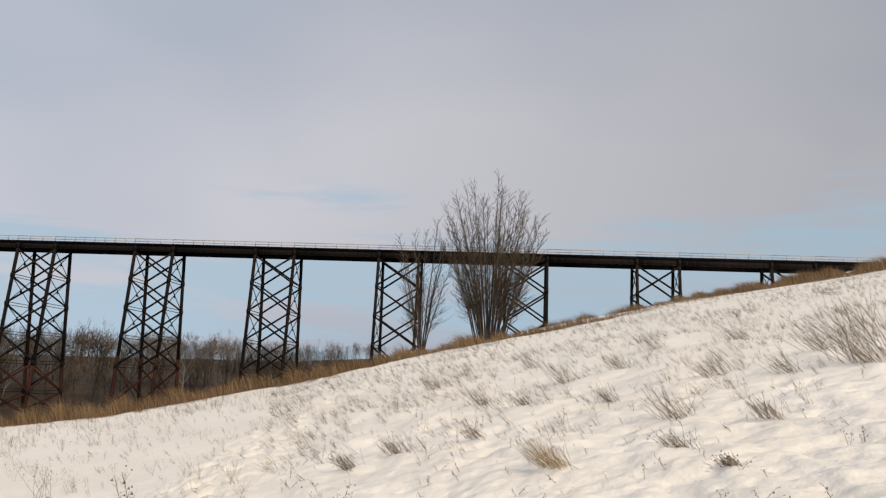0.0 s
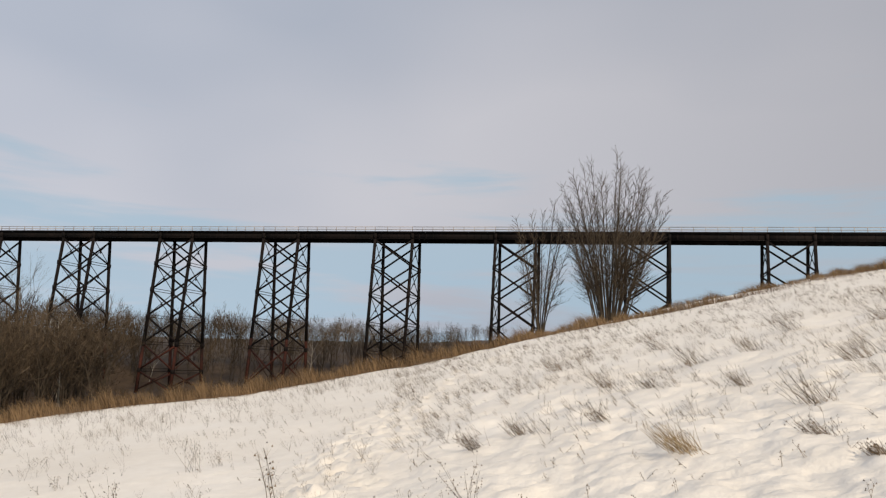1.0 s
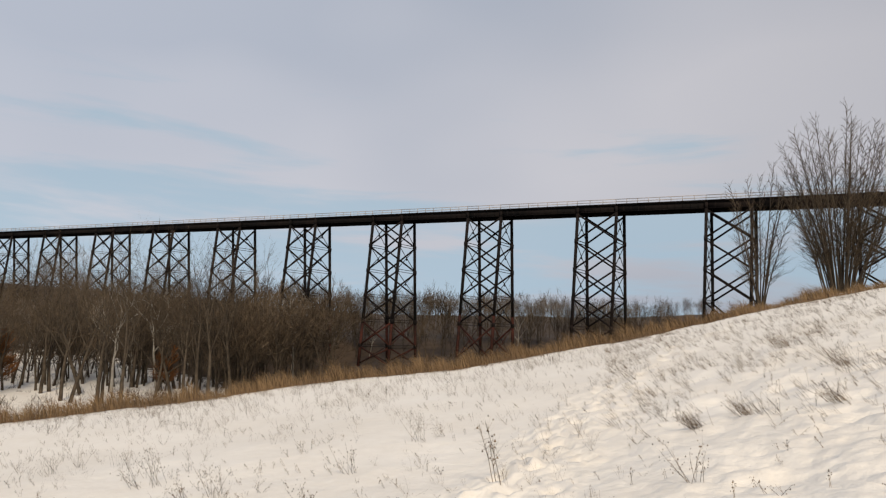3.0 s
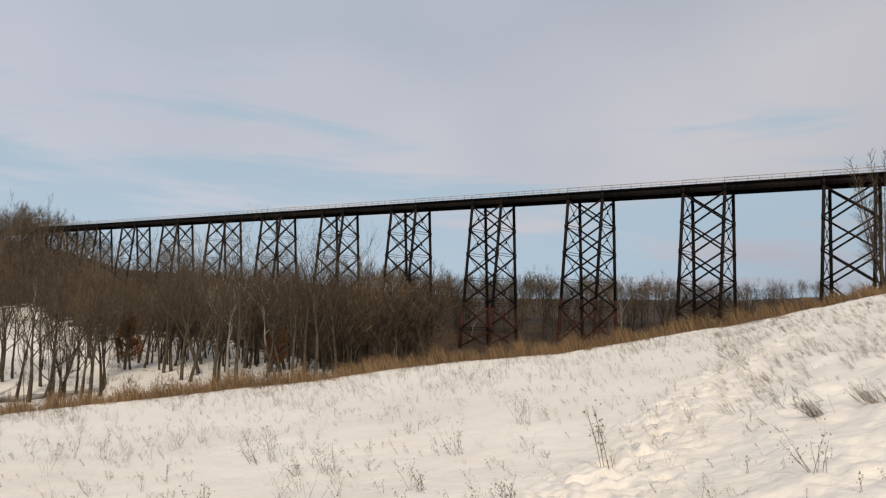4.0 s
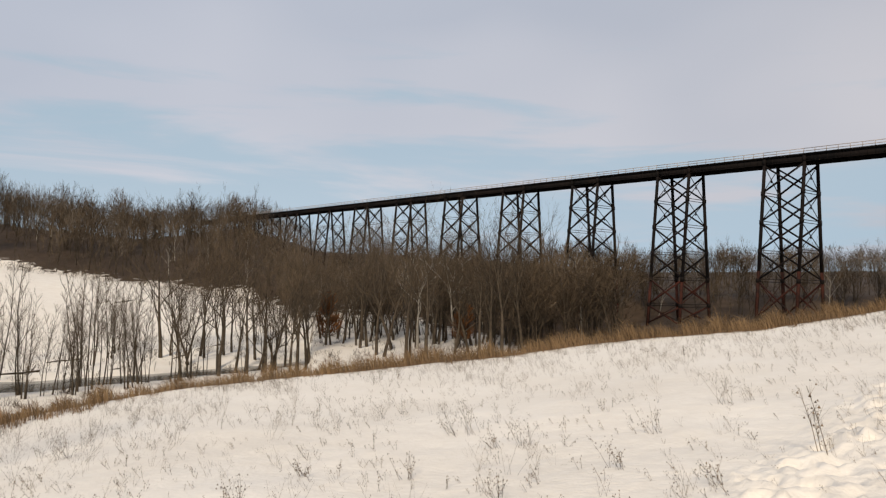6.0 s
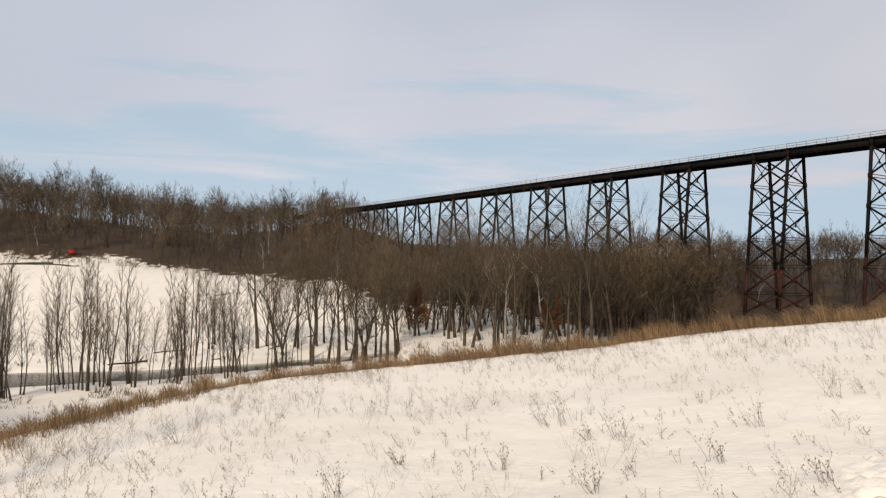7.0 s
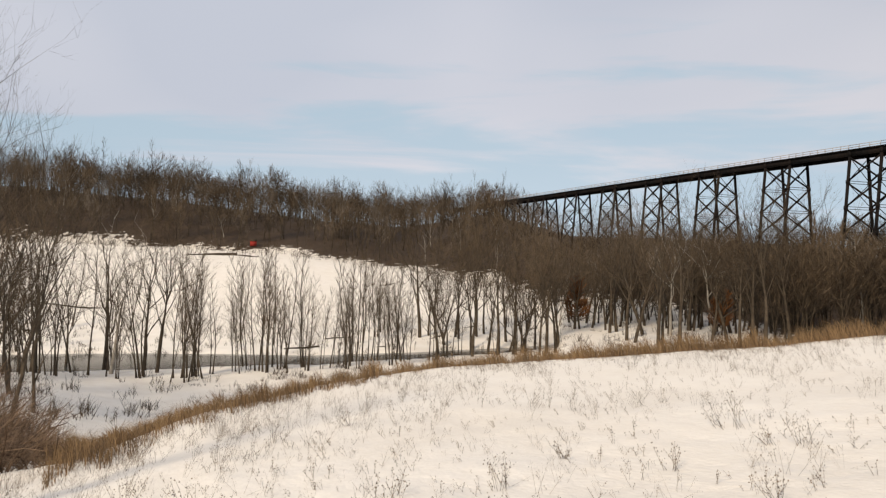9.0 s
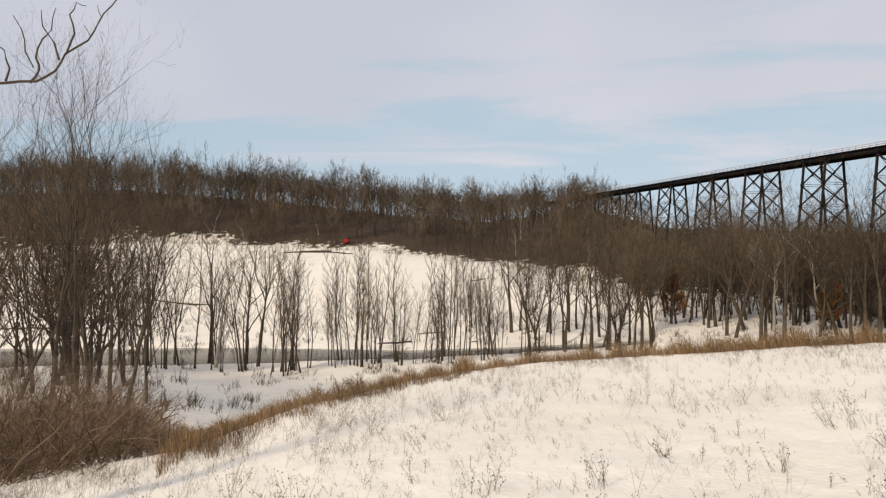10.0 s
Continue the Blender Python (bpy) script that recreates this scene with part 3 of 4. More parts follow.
def tree_mesh(name, wood, mats):
    V, F, M = wood.arrays()
    return tri_mesh(name, V, F, mats, np.zeros(len(F), dtype=np.int32), smooth=len(mats) < 9 and name == "trunk")


def tree_thing(name, T, C, x, y, label, category="tree", group="", bark=None, twig=None, turn=0.0, scale=1.0, z=None, lean=(0, 0)):
    z = snow_at(x, y) if z is None else z
    root = tagged(new(name), label, category, group)
    root.matrix_world = pose(x, y, z - 0.1, lean[0], lean[1], turn) @ Matrix.Scale(scale, 4)
    part("trunk", tree_mesh("trunk", T, [bark or BARK]), root)
    part("crown", tree_mesh("crown", C, [twig or TWIG]), root)
    return root


# the many-stemmed tree on the brow before the viaduct, and the slim one beside it
bx, by = polar(-1.2, 60)
tree_thing("clump_tree", *dome_clump(11, 13.0, 4.5, 48, 1.2, 54, tw=0.010), bx, by, "bare many-stemmed tree rising from the grassy brow", z=3.7)
bx, by = polar(-6.3, 62)
tree_thing("slim_tree", *dome_clump(12, 11.4, 2.6, 10, 0.4, 50, tw=0.010, flat=0.9), bx, by, "slim bare tree with several thin stems on the brow", z=2.6)

# trees along the near river bank: azimuth, distance, height, trunk radius, stems
BANK = [(-93.2, 147, 27.5, 0.62, 2), (-90.6, 144, 23.2, 0.42, 2), (-89.8, 141, 22.8, 0.30, 1), (-70.8, 190, 31.1, 0.60, 1), (-69.4, 151, 22.5, 0.48, 2), (-66.9, 180, 22.4, 0.36, 1),
        (-63.7, 161, 28.4, 0.55, 2), (-61.7, 190, 23.4, 0.28, 2), (-60.3, 173, 21.5, 0.40, 1), (-58.3, 194, 22.5, 0.34, 1), (-56.1, 237, 26.6, 0.36, 2), (-95.6, 162, 19.3, 0.4, 1), (-97.7, 155, 17.2, 0.3, 1)]
rng_b = np.random.default_rng(23)
for n in range(52):
    az = -70.5 + 27.5 * (n + rng_b.uniform(0, 1)) / 52
    BANK.append((az, float(np.interp(az, (-70, -62, -54, -43), (160, 150, 136, 124))) + rng_b.uniform(0, 50), rng_b.uniform(17, 26), rng_b.uniform(0.26, 0.48), 1))
bank_kinds = [spreading(40 + k, 25, 0.30, fork=(0.16, 0.24, 0.3)[k % 3], limbs=5 + k % 3, split=(3, 3, 3, 4), wide=0.5 + 0.06 * (k % 4), tw=0.016, sides=7) for k in range(9)]
bank_mesh = [(tree_mesh("trunk", T, [BARK]), tree_mesh("crown", C, [TWIG])) for T, C in bank_kinds]
for n, (az, r, h, g, st) in enumerate(BANK):
    x, y = polar(az, r)
    root = tagged(new("bank_tree"), "large bare tree leaning over the snowy river bank" if n < 13 else "bare forked tree with a wide crown at the snowy river bank", "tree", "river bank trees")
    root.matrix_world = pose(x, y, snow_at(x, y) - 0.1, (n * 37) % 11 - 5, (n * 53) % 11 - 5, n * 67) @ Matrix.Diagonal((h / 25 * 1.05, h / 25 * 1.05, h / 25 * 1.08, 1))
    part("trunk", bank_mesh[n % 9][0], root)
    part("crown", bank_mesh[n % 9][1], root)
# slender young trees in loose rows before the water
SLIM = [(-89.0, 129), (-88.4, 132), (-87.9, 128), (-87.3, 133), (-86.7, 131), (-86.1, 135), (-84.5, 136), (-84.0, 133), (-83.5, 138), (-82.8, 136), (-82.3, 134), (-81.8, 141), (-81.3, 138),
        (-79.6, 141), (-77.7, 140), (-77.1, 146), (-76.4, 144), (-75.8, 150), (-75.2, 144), (-74.6, 149), (-74.1, 150), (-73.2, 150), (-72.4, 154), (-71.6, 151), (-92.4, 133), (-94.3, 138), (-96.2, 137), (-98.2, 141)]
slim_kinds = [grow(80 + k, 20, 0.15, stems=1 + k % 4, spread=0.05 + 0.05 * (k % 3), bare=0.26, limbs=15, subs=4, twigs=5, reach=0.20, tw=0.010, tip=0.016, rise=1.1, base=0.7, wob=0.04, sides=5) for k in range(7)]
slim_mesh = [(tree_mesh("trunk", T, [BARK]), tree_mesh("crown", C, [TWIG])) for T, C in slim_kinds]
rng_y = np.random.default_rng(19)
for _ in range(62):
    az = rng_y.uniform(-101, -61)
    SLIM.append((az, float(table(RIVER, 1, az)) + (rng_y.uniform(-16, -1) if rng_y.uniform() < 0.65 else rng_y.uniform(28, 60))))
for n, (az, r) in enumerate(SLIM):
    x, y = polar(az, r)
    root = tagged(new("young_tree"), "slender bare young tree on the snowy river bank", "tree", "young bank trees")
    root.matrix_world = pose(x, y, snow_at(x, y) - 0.1, (n * 29) % 9 - 4, (n * 41) % 11 - 5, n * 77) @ Matrix.Scale(0.70 + 0.08 * ((n * 7) % 8), 4)
    part("trunk", slim_mesh[n % 7][0], root)
    part("crown", slim_mesh[n % 7][1], root)

# tall trees at the head of the thicket
for n, (az, r, h) in enumerate([(-103.6, 60, 23), (-102.0, 63, 25.5), (-101.2, 66, 24), (-100.0, 61, 25.0), (-98.9, 66, 21.0), (-105.6, 64, 20.0), (-108.5, 58, 20), (-104.6, 72, 21), (-107.0, 70, 22), (-97.6, 74, 19)]):
    x, y = polar(az, r)
    tree_thing("tall_tree", *spreading(120 + n, h, 0.145, fork=0.14, limbs=8, split=(3, 3, 3, 3), wide=0.27, tw=0.007, sides=6, lift=0.12), x, y,
               "tall bare tree with grey-brown forking stems above the thicket", group="thicket trees", lean=((n * 5) % 7 - 3, (n * 3) % 7 - 3), turn=n * 50)

# pale sycamores and rust-leaved oaks at the edge of the valley wood
for n, (az, r, h) in enumerate([(-40.0, 165, 20), (-52.3, 160, 20), (-49.4, 166, 21), (-92.8, 140, 24)]):
    x, y = polar(az, r)
    tree_thing("pale_tree", *spreading(140 + n, h, 0.30, fork=0.32, limbs=4, split=(2, 3, 2), wide=0.6, tw=0.035, sides=6, lift=0.06), x, y,
               "bare tree with whitish bark and crooked limbs", group="pale trees", bark=PALE_BARK, twig=PALE_BARK)
for n, (az, r, h) in enumerate([(-59.2, 178, 13), (-48.9, 158, 9)]):
    x, y = polar(az, r)
    tree_thing("rusty_tree", *grow(150 + n, h, 0.2, stems=2, spread=0.2, bare=0.15, limbs=24, subs=9, twigs=9, reach=0.28, tw=0.06, tip=0.05, rise=0.4, base=0.4), x, y,
               "small tree still holding rust-brown leaves", twig=RED_TWIG)

# ---------------------------------------------------------------- woods
wood_kinds = [spreading(200 + k, 18, 0.26, fork=(0.10, 0.18, 0.26)[k % 3], limbs=6 + k % 2, split=(3, 4, 4), wide=0.52 + 0.09 * (k % 3), tw=0.046, sides=4, tubes=1, cheap=True) for k in range(9)]
kind_arrays = []
for T, C in wood_kinds:
    (V1, F1, _), (V2, F2, _) = T.arrays(), C.arrays()
    kind_arrays.append((np.concatenate([V1, V2]), np.concatenate([F1, F2 + len(V1)]), np.concatenate([np.zeros(len(F1)), np.ones(len(F2))])))
wood_mesh = [(tree_mesh("trunk", T, [BARK]), tree_mesh("crown", C, [TWIG])) for T, C in wood_kinds]


def wood_spots():
    """Where the trees of the woods stand: azimuth, distance, size; the nearest first."""
    rng = np.random.default_rng(77)
    spots = []
    for _ in range(56):
        az = rng.uniform(-118, -98.5)
        spots.append((az, rng.uniform(75, 150), rng.uniform(0.8, 1.25)))
    while len(spots) < 2250:
        pick = rng.uniform()
        az = rng.uniform(-114, -62) if pick < 0.56 else rng.uniform(-62, -37) if pick < 0.80 else rng.uniform(-37, -8)
        if az < -62:
            r3, r4 = float(table(FAR, 1, az)), float(table(FAR, 3, az))
            r = r3 + 2 + rng.uniform(0, 1) ** 0.8 * (r4 + 6 - r3)
            if rng.uniform() < 0.25:
                r = r4 + rng.uniform(-14, 8)
            k = rng.uniform(0.68, 1.08) + 0.4 * (rng.uniform() < 0.12)
        elif az < -37:
            lo = np.interp(az, (-62, -56, -46, -37), (215, 185, 145, 150))
            r = lo + rng.uniform(0, 1) ** 1.2 * (np.interp(az, (-62, -50, -37), (480, 330, 300)) - lo)
            k = rng.uniform(0.72, 1.08)
            if r > 300 and rng.uniform() < 0.5:
                continue
        else:
            r = 225 + rng.uniform(0, 1) ** 1.8 * 300
            k = rng.uniform(0.6, 0.95) * np.interp(az, (-37, -24, -12), (1, 0.9, 0.6))
            if az > -12 and r < 330:
                continue
        if abs(r * math.cos(math.radians(az)) - DECK_Y - 3.5) < 9:
            continue
        spots.append((az, r, k))
    return sorted(spots, key=lambda s: s[1])


spots = wood_spots()
for n, (az, r, k) in enumerate(spots[:140]):
    x, y = polar(az, r)
    root = tagged(new("wood_tree"), "bare grey-brown tree at the edge of the valley wood", "tree", "woodland edge trees")
    root.matrix_world = pose(x, y, snow_at(x, y) - 0.2, (n * 31) % 7 - 3, (n * 43) % 7 - 3, n * 61) @ Matrix.Scale(k, 4)
    part("trunk", wood_mesh[n % 9][0], root)
    part("crown", wood_mesh[n % 9][1], root)
rng_w = np.random.default_rng(9)
Vs, Fs, Ms, count = [], [], [], 0
for n, (az, r, k) in enumerate(spots[140:]):
    V, F, M = kind_arrays[n % 9]
    x, y = polar(az, r)
    a = rng_w.uniform(0, 6.28)
    ca, sa = math.cos(a) * k, math.sin(a) * k
    P = np.stack([V[:, 0] * ca - V[:, 1] * sa + x, V[:, 0] * sa + V[:, 1] * ca + y, V[:, 2] * k + snow_at(x, y) - 0.2], 1)
    Vs.append(P)
    Fs.append(F + count)
    Ms.append(np.where(M == 0, 2 if n % 23 == 0 else 0, 3 if n % 4 == 0 else 1))
    count += len(P)
woods = new("woods", tri_mesh("woods", np.concatenate(Vs), np.concatenate(Fs), [BARK, TWIG, PALE_BARK, GREY_TWIG], np.concatenate(Ms)))
tagged(woods, "dense bare brown deciduous woods covering the far hillside", "woods", kind="stuff")

# ---------------------------------------------------------------- dry grass on the brow
GRASS_H = np.array([(-125, 0.12), (-108, 0.12), (-96, 0.24), (-88, 0.30), (-80, 0.28), (-67, 0.30), (-56, 0.42), (-45, 0.46), (-31, 0.54), (-12, 0.48), (0, 0.44), (12, 0.42), (26, 0.45), (40, 0.45)])


def blades(name, az, r, h, mat, seed, wind=0.8, width=0.0042):
    """Bent blades, two triangles each pair of joints, standing at azimuth az and distance r."""
    rng = np.random.default_rng(seed)
    n = len(az)
    x, y = r * np.sin(np.radians(az)), r * np.cos(np.radians(az))
    z = land(x, y) - 0.05
    p0 = np.stack([x, y, z], 1)
    lean = np.stack([-wind * 0.8 + rng.normal(0, 0.38, n), rng.normal(-0.1, 0.38, n), np.zeros(n)], 1)
    p1 = p0 + np.stack([lean[:, 0] * 0.3 * h, lean[:, 1] * 0.3 * h, 0.6 * h], 1)
    p2 = p0 + np.stack([lean[:, 0] * 0.95 * h, lean[:, 1] * 0.95 * h, h * (1 - 0.25 * np.hypot(lean[:, 0], lean[:, 1]))], 1)
    a = rng.uniform(0, 3.14, n)
    w = np.stack([np.cos(a), np.sin(a), np.zeros(n)], 1) * (width * (0.6 + r / 25))[:, None]
    V = np.stack([p0 - w, p0 + w, p1 - w * 0.7, p1 + w * 0.7, p2], 1).reshape(-1, 3)
    b = np.arange(n)[:, None] * 5
    F = np.concatenate([b + np.array((0, 1, 3)), b + np.array((0, 3, 2)), b + np.array((2, 3, 4))])
    return tri_mesh(name, V, F, [mat])


def grass_band():
    rng = np.random.default_rng(3)
    n = 74000
    az = rng.uniform(-98.5, 30, n)
    rc = table(CREST, 1, az)
    tuft = np.array([noise.noise((a * 0.9, 0.3, 1)) for a in az])
    u = rng.uniform(0, 1, n)
    wide = np.interp(az, (-112, -96, -82, -70), (0.30, 0.62, 0.55, 0.30))
    r = rc * (0.985 - 0.06 * (wide > 0.4) + wide * u ** 1.2) + rng.normal(0, 0.35, n) + tuft * 1.1
    h = table(GRASS_H, 1, az) * rng.uniform(0.45, 1.75, n) * (1 + 0.9 * tuft)
    return blades("dry_grass", az, r, h, GRASS, 4)


tagged(new("dry_grass", grass_band()), "band of tawny dry grass along the brow of the snowy slope", "grass", kind="stuff")


def bank_grass():
    """Rusty grass and stems on the bank that falls away towards the river."""
    rng = np.random.default_rng(8)
    n = 20000
    az = rng.uniform(-99, -78, n)
    rc = table(CREST, 1, az)
    k = np.clip((-78 - az) / 20, 0, 1)
    r = rc * (1.03 + rng.uniform(0, 1, n) * (0.25 + 0.9 * k))
    pick = np.array([noise.noise((a * 0.35, b * 0.30, 5)) for a, b in zip(az, r)]) > -0.12
    az, r = az[pick], r[pick]
    h = rng.uniform(0.15, 0.5, len(az)) * (0.6 + 0.5 * k[pick])
    return blades("bank_grass", az, r, h, GRASS, 14, width=0.005)


tagged(new("bank_grass", bank_grass()), "rust-brown dry grass on the bank above the river", "grass", kind="stuff")


# ---------------------------------------------------------------- dry weeds standing in the snow
def weed_arrays(seed, h, stalks, lean, heads, splay=0.35, thick=0.0028, fan=5, light=False):
    """Stalks with short side shoots and small dark seed heads."""
    rng = np.random.default_rng(seed)
    S, H = Wood(), Wood()
    for s in range(stalks):
        d = np.array((lean[0] + rng.normal(0, splay), lean[1] + rng.normal(0, splay), 1.0))
        p = np.array((rng.normal(0, min(0.05 + 0.012 * stalks, 0.28)) * h, rng.normal(0, min(0.05 + 0.012 * stalks, 0.28)) * h, -0.03))
        L = h * rng.uniform(0.55, 1.15)
        pts = wander(rng, p, d, L, 5, 0.05, 0.0)
        if light:
            S.add(*tube(pts[[0, 5]], (thick, thick * 0.4), 3), 0)
        else:
            S.add(*tube(pts, np.linspace(thick, thick * 0.45, 6), 3), 0)
        for b in range(fan):
            f = rng.uniform(0.35, 1.0)
            j = min(int(f * 5), 4)
            q = pts[j] + (pts[j + 1] - pts[j]) * (f * 5 - j)
            dd = (pts[j + 1] - pts[j]) / np.linalg.norm(pts[j + 1] - pts[j]) + rng.normal(0, 0.55, 3)
            dd *= L * rng.uniform(0.12, 0.32) / np.linalg.norm(dd)
            S.twig(q, dd, thick * 0.5, 0)
            if rng.uniform() < heads:
                c, e = q + dd, thick * rng.uniform(1.8, 3.6)
                o = np.array(((e, 0, -e * 0.7), (-e * 0.6, e, -e * 0.6), (-e * 0.6, -e, -e * 0.6), (0, 0, e * 1.2)))
                H.add(c + o, [(0, 1, 3), (1, 2, 3), (2, 0, 3), (0, 2, 1)], 0)
    return S, H


def weed_thing(name, S, H, x, y, label, group="", stalk=None, head=None, z=None, turn=0.0):
    root = tagged(new(name), label, "weed", group)
    root.matrix_world = pose(x, y, snow_at(x, y) if z is None else z, 0, 0, turn)
    tagged(part("stem_tuft", tree_mesh("stem_tuft", S, [stalk or WEED]), root), kind="stuff")
    if H is not None and (H.v or H.thin):
        tagged(part("seed_spray", tree_mesh("seed_spray", H, [head or WEED]), root), kind="stuff")
    return root


# clumps that stand out one by one: azimuth, distance, height
CLUMPS_A = [(-7.5, 9.9, 0.30), (-1.7, 9.9, 0.27), (12.9, 9.4, 0.42), (13.0, 7.5, 0.24), (16.2, 6.6, 0.14), (4.8, 15.2, 0.5), (15.5, 12.5, 0.42), (1.8, 12.2, 0.24), (20.0, 11.7, 0.36), (-1.3, 13.7, 0.4),
            (8.8, 15.4, 0.4), (-10.9, 9.5, 0.26), (8.1, 11.5, 0.3), (18.9, 9.0, 0.3), (22.0, 14.5, 0.5), (11.0, 19.0, 0.5), (17.0, 18.5, 0.5), (2.5, 20.0, 0.5), (-5.0, 17.5, 0.45), (24.6, 18.0, 0.6)]
CLUMPS_B = [(-51.1, 10.0, 0.38), (-48.0, 9.0, 0.28), (-36.3, 9.2, 0.36), (-31.2, 11.0, 0.5), (-39.3, 7.4, 0.28), (-32.4, 6.6, 0.3), (-11.3, 6.6, 0.36), (-12.5, 10.3, 0.4), (-28.3, 17.9, 0.46),
            (-15.7, 16.6, 0.6), (-67.7, 7.0, 0.35), (-49.8, 10.0, 0.45), (-45.9, 9.0, 0.35), (-55.2, 7.8, 0.28), (-76.0, 6.8, 0.27), (-48.6, 6.4, 0.25), (-62.7, 8.4, 0.2), (-78.1, 11.9, 0.32),
            (-83.5, 11.2, 0.35), (-87.6, 10.2, 0.32), (-94.4, 8.5, 0.4), (-90.3, 7.4, 0.35), (-99.4, 8.2, 0.4)]
for n, (az, r, h) in enumerate(CLUMPS_A):
    x, y = polar(az, r)
    weed_thing("dry_weed", *weed_arrays(300 + n, h * 1.05, 46, (-1.0, -0.1), 0.15, splay=0.38, thick=0.0026, fan=5), x, y, "windswept clump of dry brown weeds in the snow", "weed clumps on the slope")
for n, (az, r, h) in enumerate(CLUMPS_B):
    x, y = polar(az, r)
    weed_thing("dry_weed", *weed_arrays(400 + n, h, 9, (-0.45, 0.0), 0.75, splay=0.42, thick=0.0024, fan=8), x, y, "sparse dry weed stalks with small dark seed heads", "weed stalks with seed heads")
# a dark stout stalk by the trail, and a tuft of straw
x, y = polar(-25.7, 7.5)
weed_thing("stout_weed", *weed_arrays(501, 0.58, 3, (-0.3, 0.1), 0.2, splay=0.07, thick=0.0048, fan=34), x, y, "single stout dark dead stalk with short side shoots")
x, y = polar(4.0, 7.2)
weed_thing("straw_tuft", *weed_arrays(502, 0.34, 90, (-1.0, 0), 0.0, splay=0.45, thick=0.0026, fan=2), x, y, "bent tuft of yellow straw in the snow", stalk=STRAW)
x, y = polar(25.0, 12.1)
weed_thing("low_bush", *weed_arrays(503, 0.95, 110, (-0.7, 0), 0.1, splay=0.45, thick=0.0032, fan=5), x, y, "low bare twiggy bush on the slope")


def weed_scatter(name, n, seed, azs, lo, hi, h, stalks, lean, heads, thick, label, power=1.0, splay=0.35):
    """Many small weeds, too many to count, as one growth."""
    rng = np.random.default_rng(seed)
    kinds = []
    for k in range(7):
        S, H = weed_arrays(seed * 10 + k, 1.0, stalks, lean, heads, splay=splay, thick=thick, light=True)
        V, F, _ = S.arrays()
        if H.v:
            V2, F2, _ = H.arrays()
            V, F = np.concatenate([V, V2]), np.concatenate([F, F2 + len(V)])
        kinds.append((V, F))
    Vs, Fs, c = [], [], 0
    while len(Vs) < n:
        az = rng.uniform(*azs)
        rc = float(table(CREST, 1, az))
        u = rng.uniform(0, 1) ** power
        r = lo + (hi * rc - lo) * u
        if noise.noise((az * 0.16, r * 0.28, seed)) < rng.uniform(-0.45, 0.35):
            continue
        x, y = polar(az, r)
        V, F = kinds[len(Vs) % 7]
        s = rng.uniform(*h)
        a = rng.uniform(-0.5, 0.5)
        ca, sa = math.cos(a) * s, math.sin(a) * s
        Vs.append(np.stack([V[:, 0] * ca - V[:, 1] * sa + x, V[:, 0] * sa + V[:, 1] * ca + y, V[:, 2] * s + snow_at(x, y)], 1))
        Fs.append(F + c)
        c += len(V)
    tagged(new(name, tri_mesh(name, np.concatenate(Vs), np.concatenate(Fs), [WEED])), label, "weeds", kind="stuff")


weed_scatter("slope_weeds", 3900, 21, (-17, 32), 9.0, 1.0, (0.08, 0.27), 6, (-1.0, -0.2), 0.1, 0.0085, "windswept dry weeds scattered over the snowy slope", 0.7, 0.5)
weed_scatter("field_weeds", 800, 22, (-112, -14), 4.2, 0.95, (0.10, 0.32), 4, (-0.6, 0), 0.9, 0.0045, "thin dry weeds with seed heads scattered in the snow", 0.8, 0.6)
weed_scatter("brow_weeds", 2300, 23, (-112, -14), 9, 1.02, (0.12, 0.32), 5, (-0.7, 0), 0.4, 0.006, "dense dry weeds below the brow of the field", 0.35, 0.55)
weed_scatter("stubble", 2000, 24, (-112, 32), 3.0, 0.7, (0.05, 0.15), 2, (-0.4, 0), 0.9, 0.016, "short dry stubble poking through the snow", 1.1, 0.5)

# ---------------------------------------------------------------- thicket on the bank
def thicket():
    rng = np.random.default_rng(31)
    W = Wood()
    for n in range(1900):
        az = rng.uniform(-117, -97.5) if n % 5 else rng.uniform(-110, -93)
        u = rng.uniform(0, 1)
        r = float(table(CREST, 1, az)) + 0.9 + 33 * u ** 1.4
        x, y = polar(az, r)
        edge = np.clip((-95 - az) / 6, 0.25, 1)
        h = rng.uniform(0.9, 2.5) * (0.5 + 1.0 * u) * edge
        d = np.array((rng.normal(0, 0.8), rng.normal(0, 0.8), 1.0))
        pts = wander(rng, (x, y, snow_at(x, y) - 0.1), d, h * 1.3, 5, 0.28, -0.10)
        W.add(*tube(pts[[0, 2, 4, 5]], np.linspace(0.016, 0.005, 4), 3), 0)
        for b in range(16):
            j = rng.integers(1, 5)
            dd = (pts[j] - pts[j - 1]) / np.linalg.norm(pts[j] - pts[j - 1]) + rng.normal(0, 0.8, 3)
            dd *= h * rng.uniform(0.15, 0.5) / np.linalg.norm(dd)
            W.twig(pts[j], dd, 0.006, 0)
            for _ in range(2):
                W.twig(pts[j] + dd * rng.uniform(0.2, 1), rng.normal(0, 0.15, 3) * h * 0.6 + np.array((0, 0, 0.06)), 0.004, 0)
    V, F, _ = W.arrays()
    return tri_mesh("thicket", V, F, [BRUSH])


tagged(new("thicket", thicket()), "tangled leafless brown brush on the bank", "brush", kind="stuff")

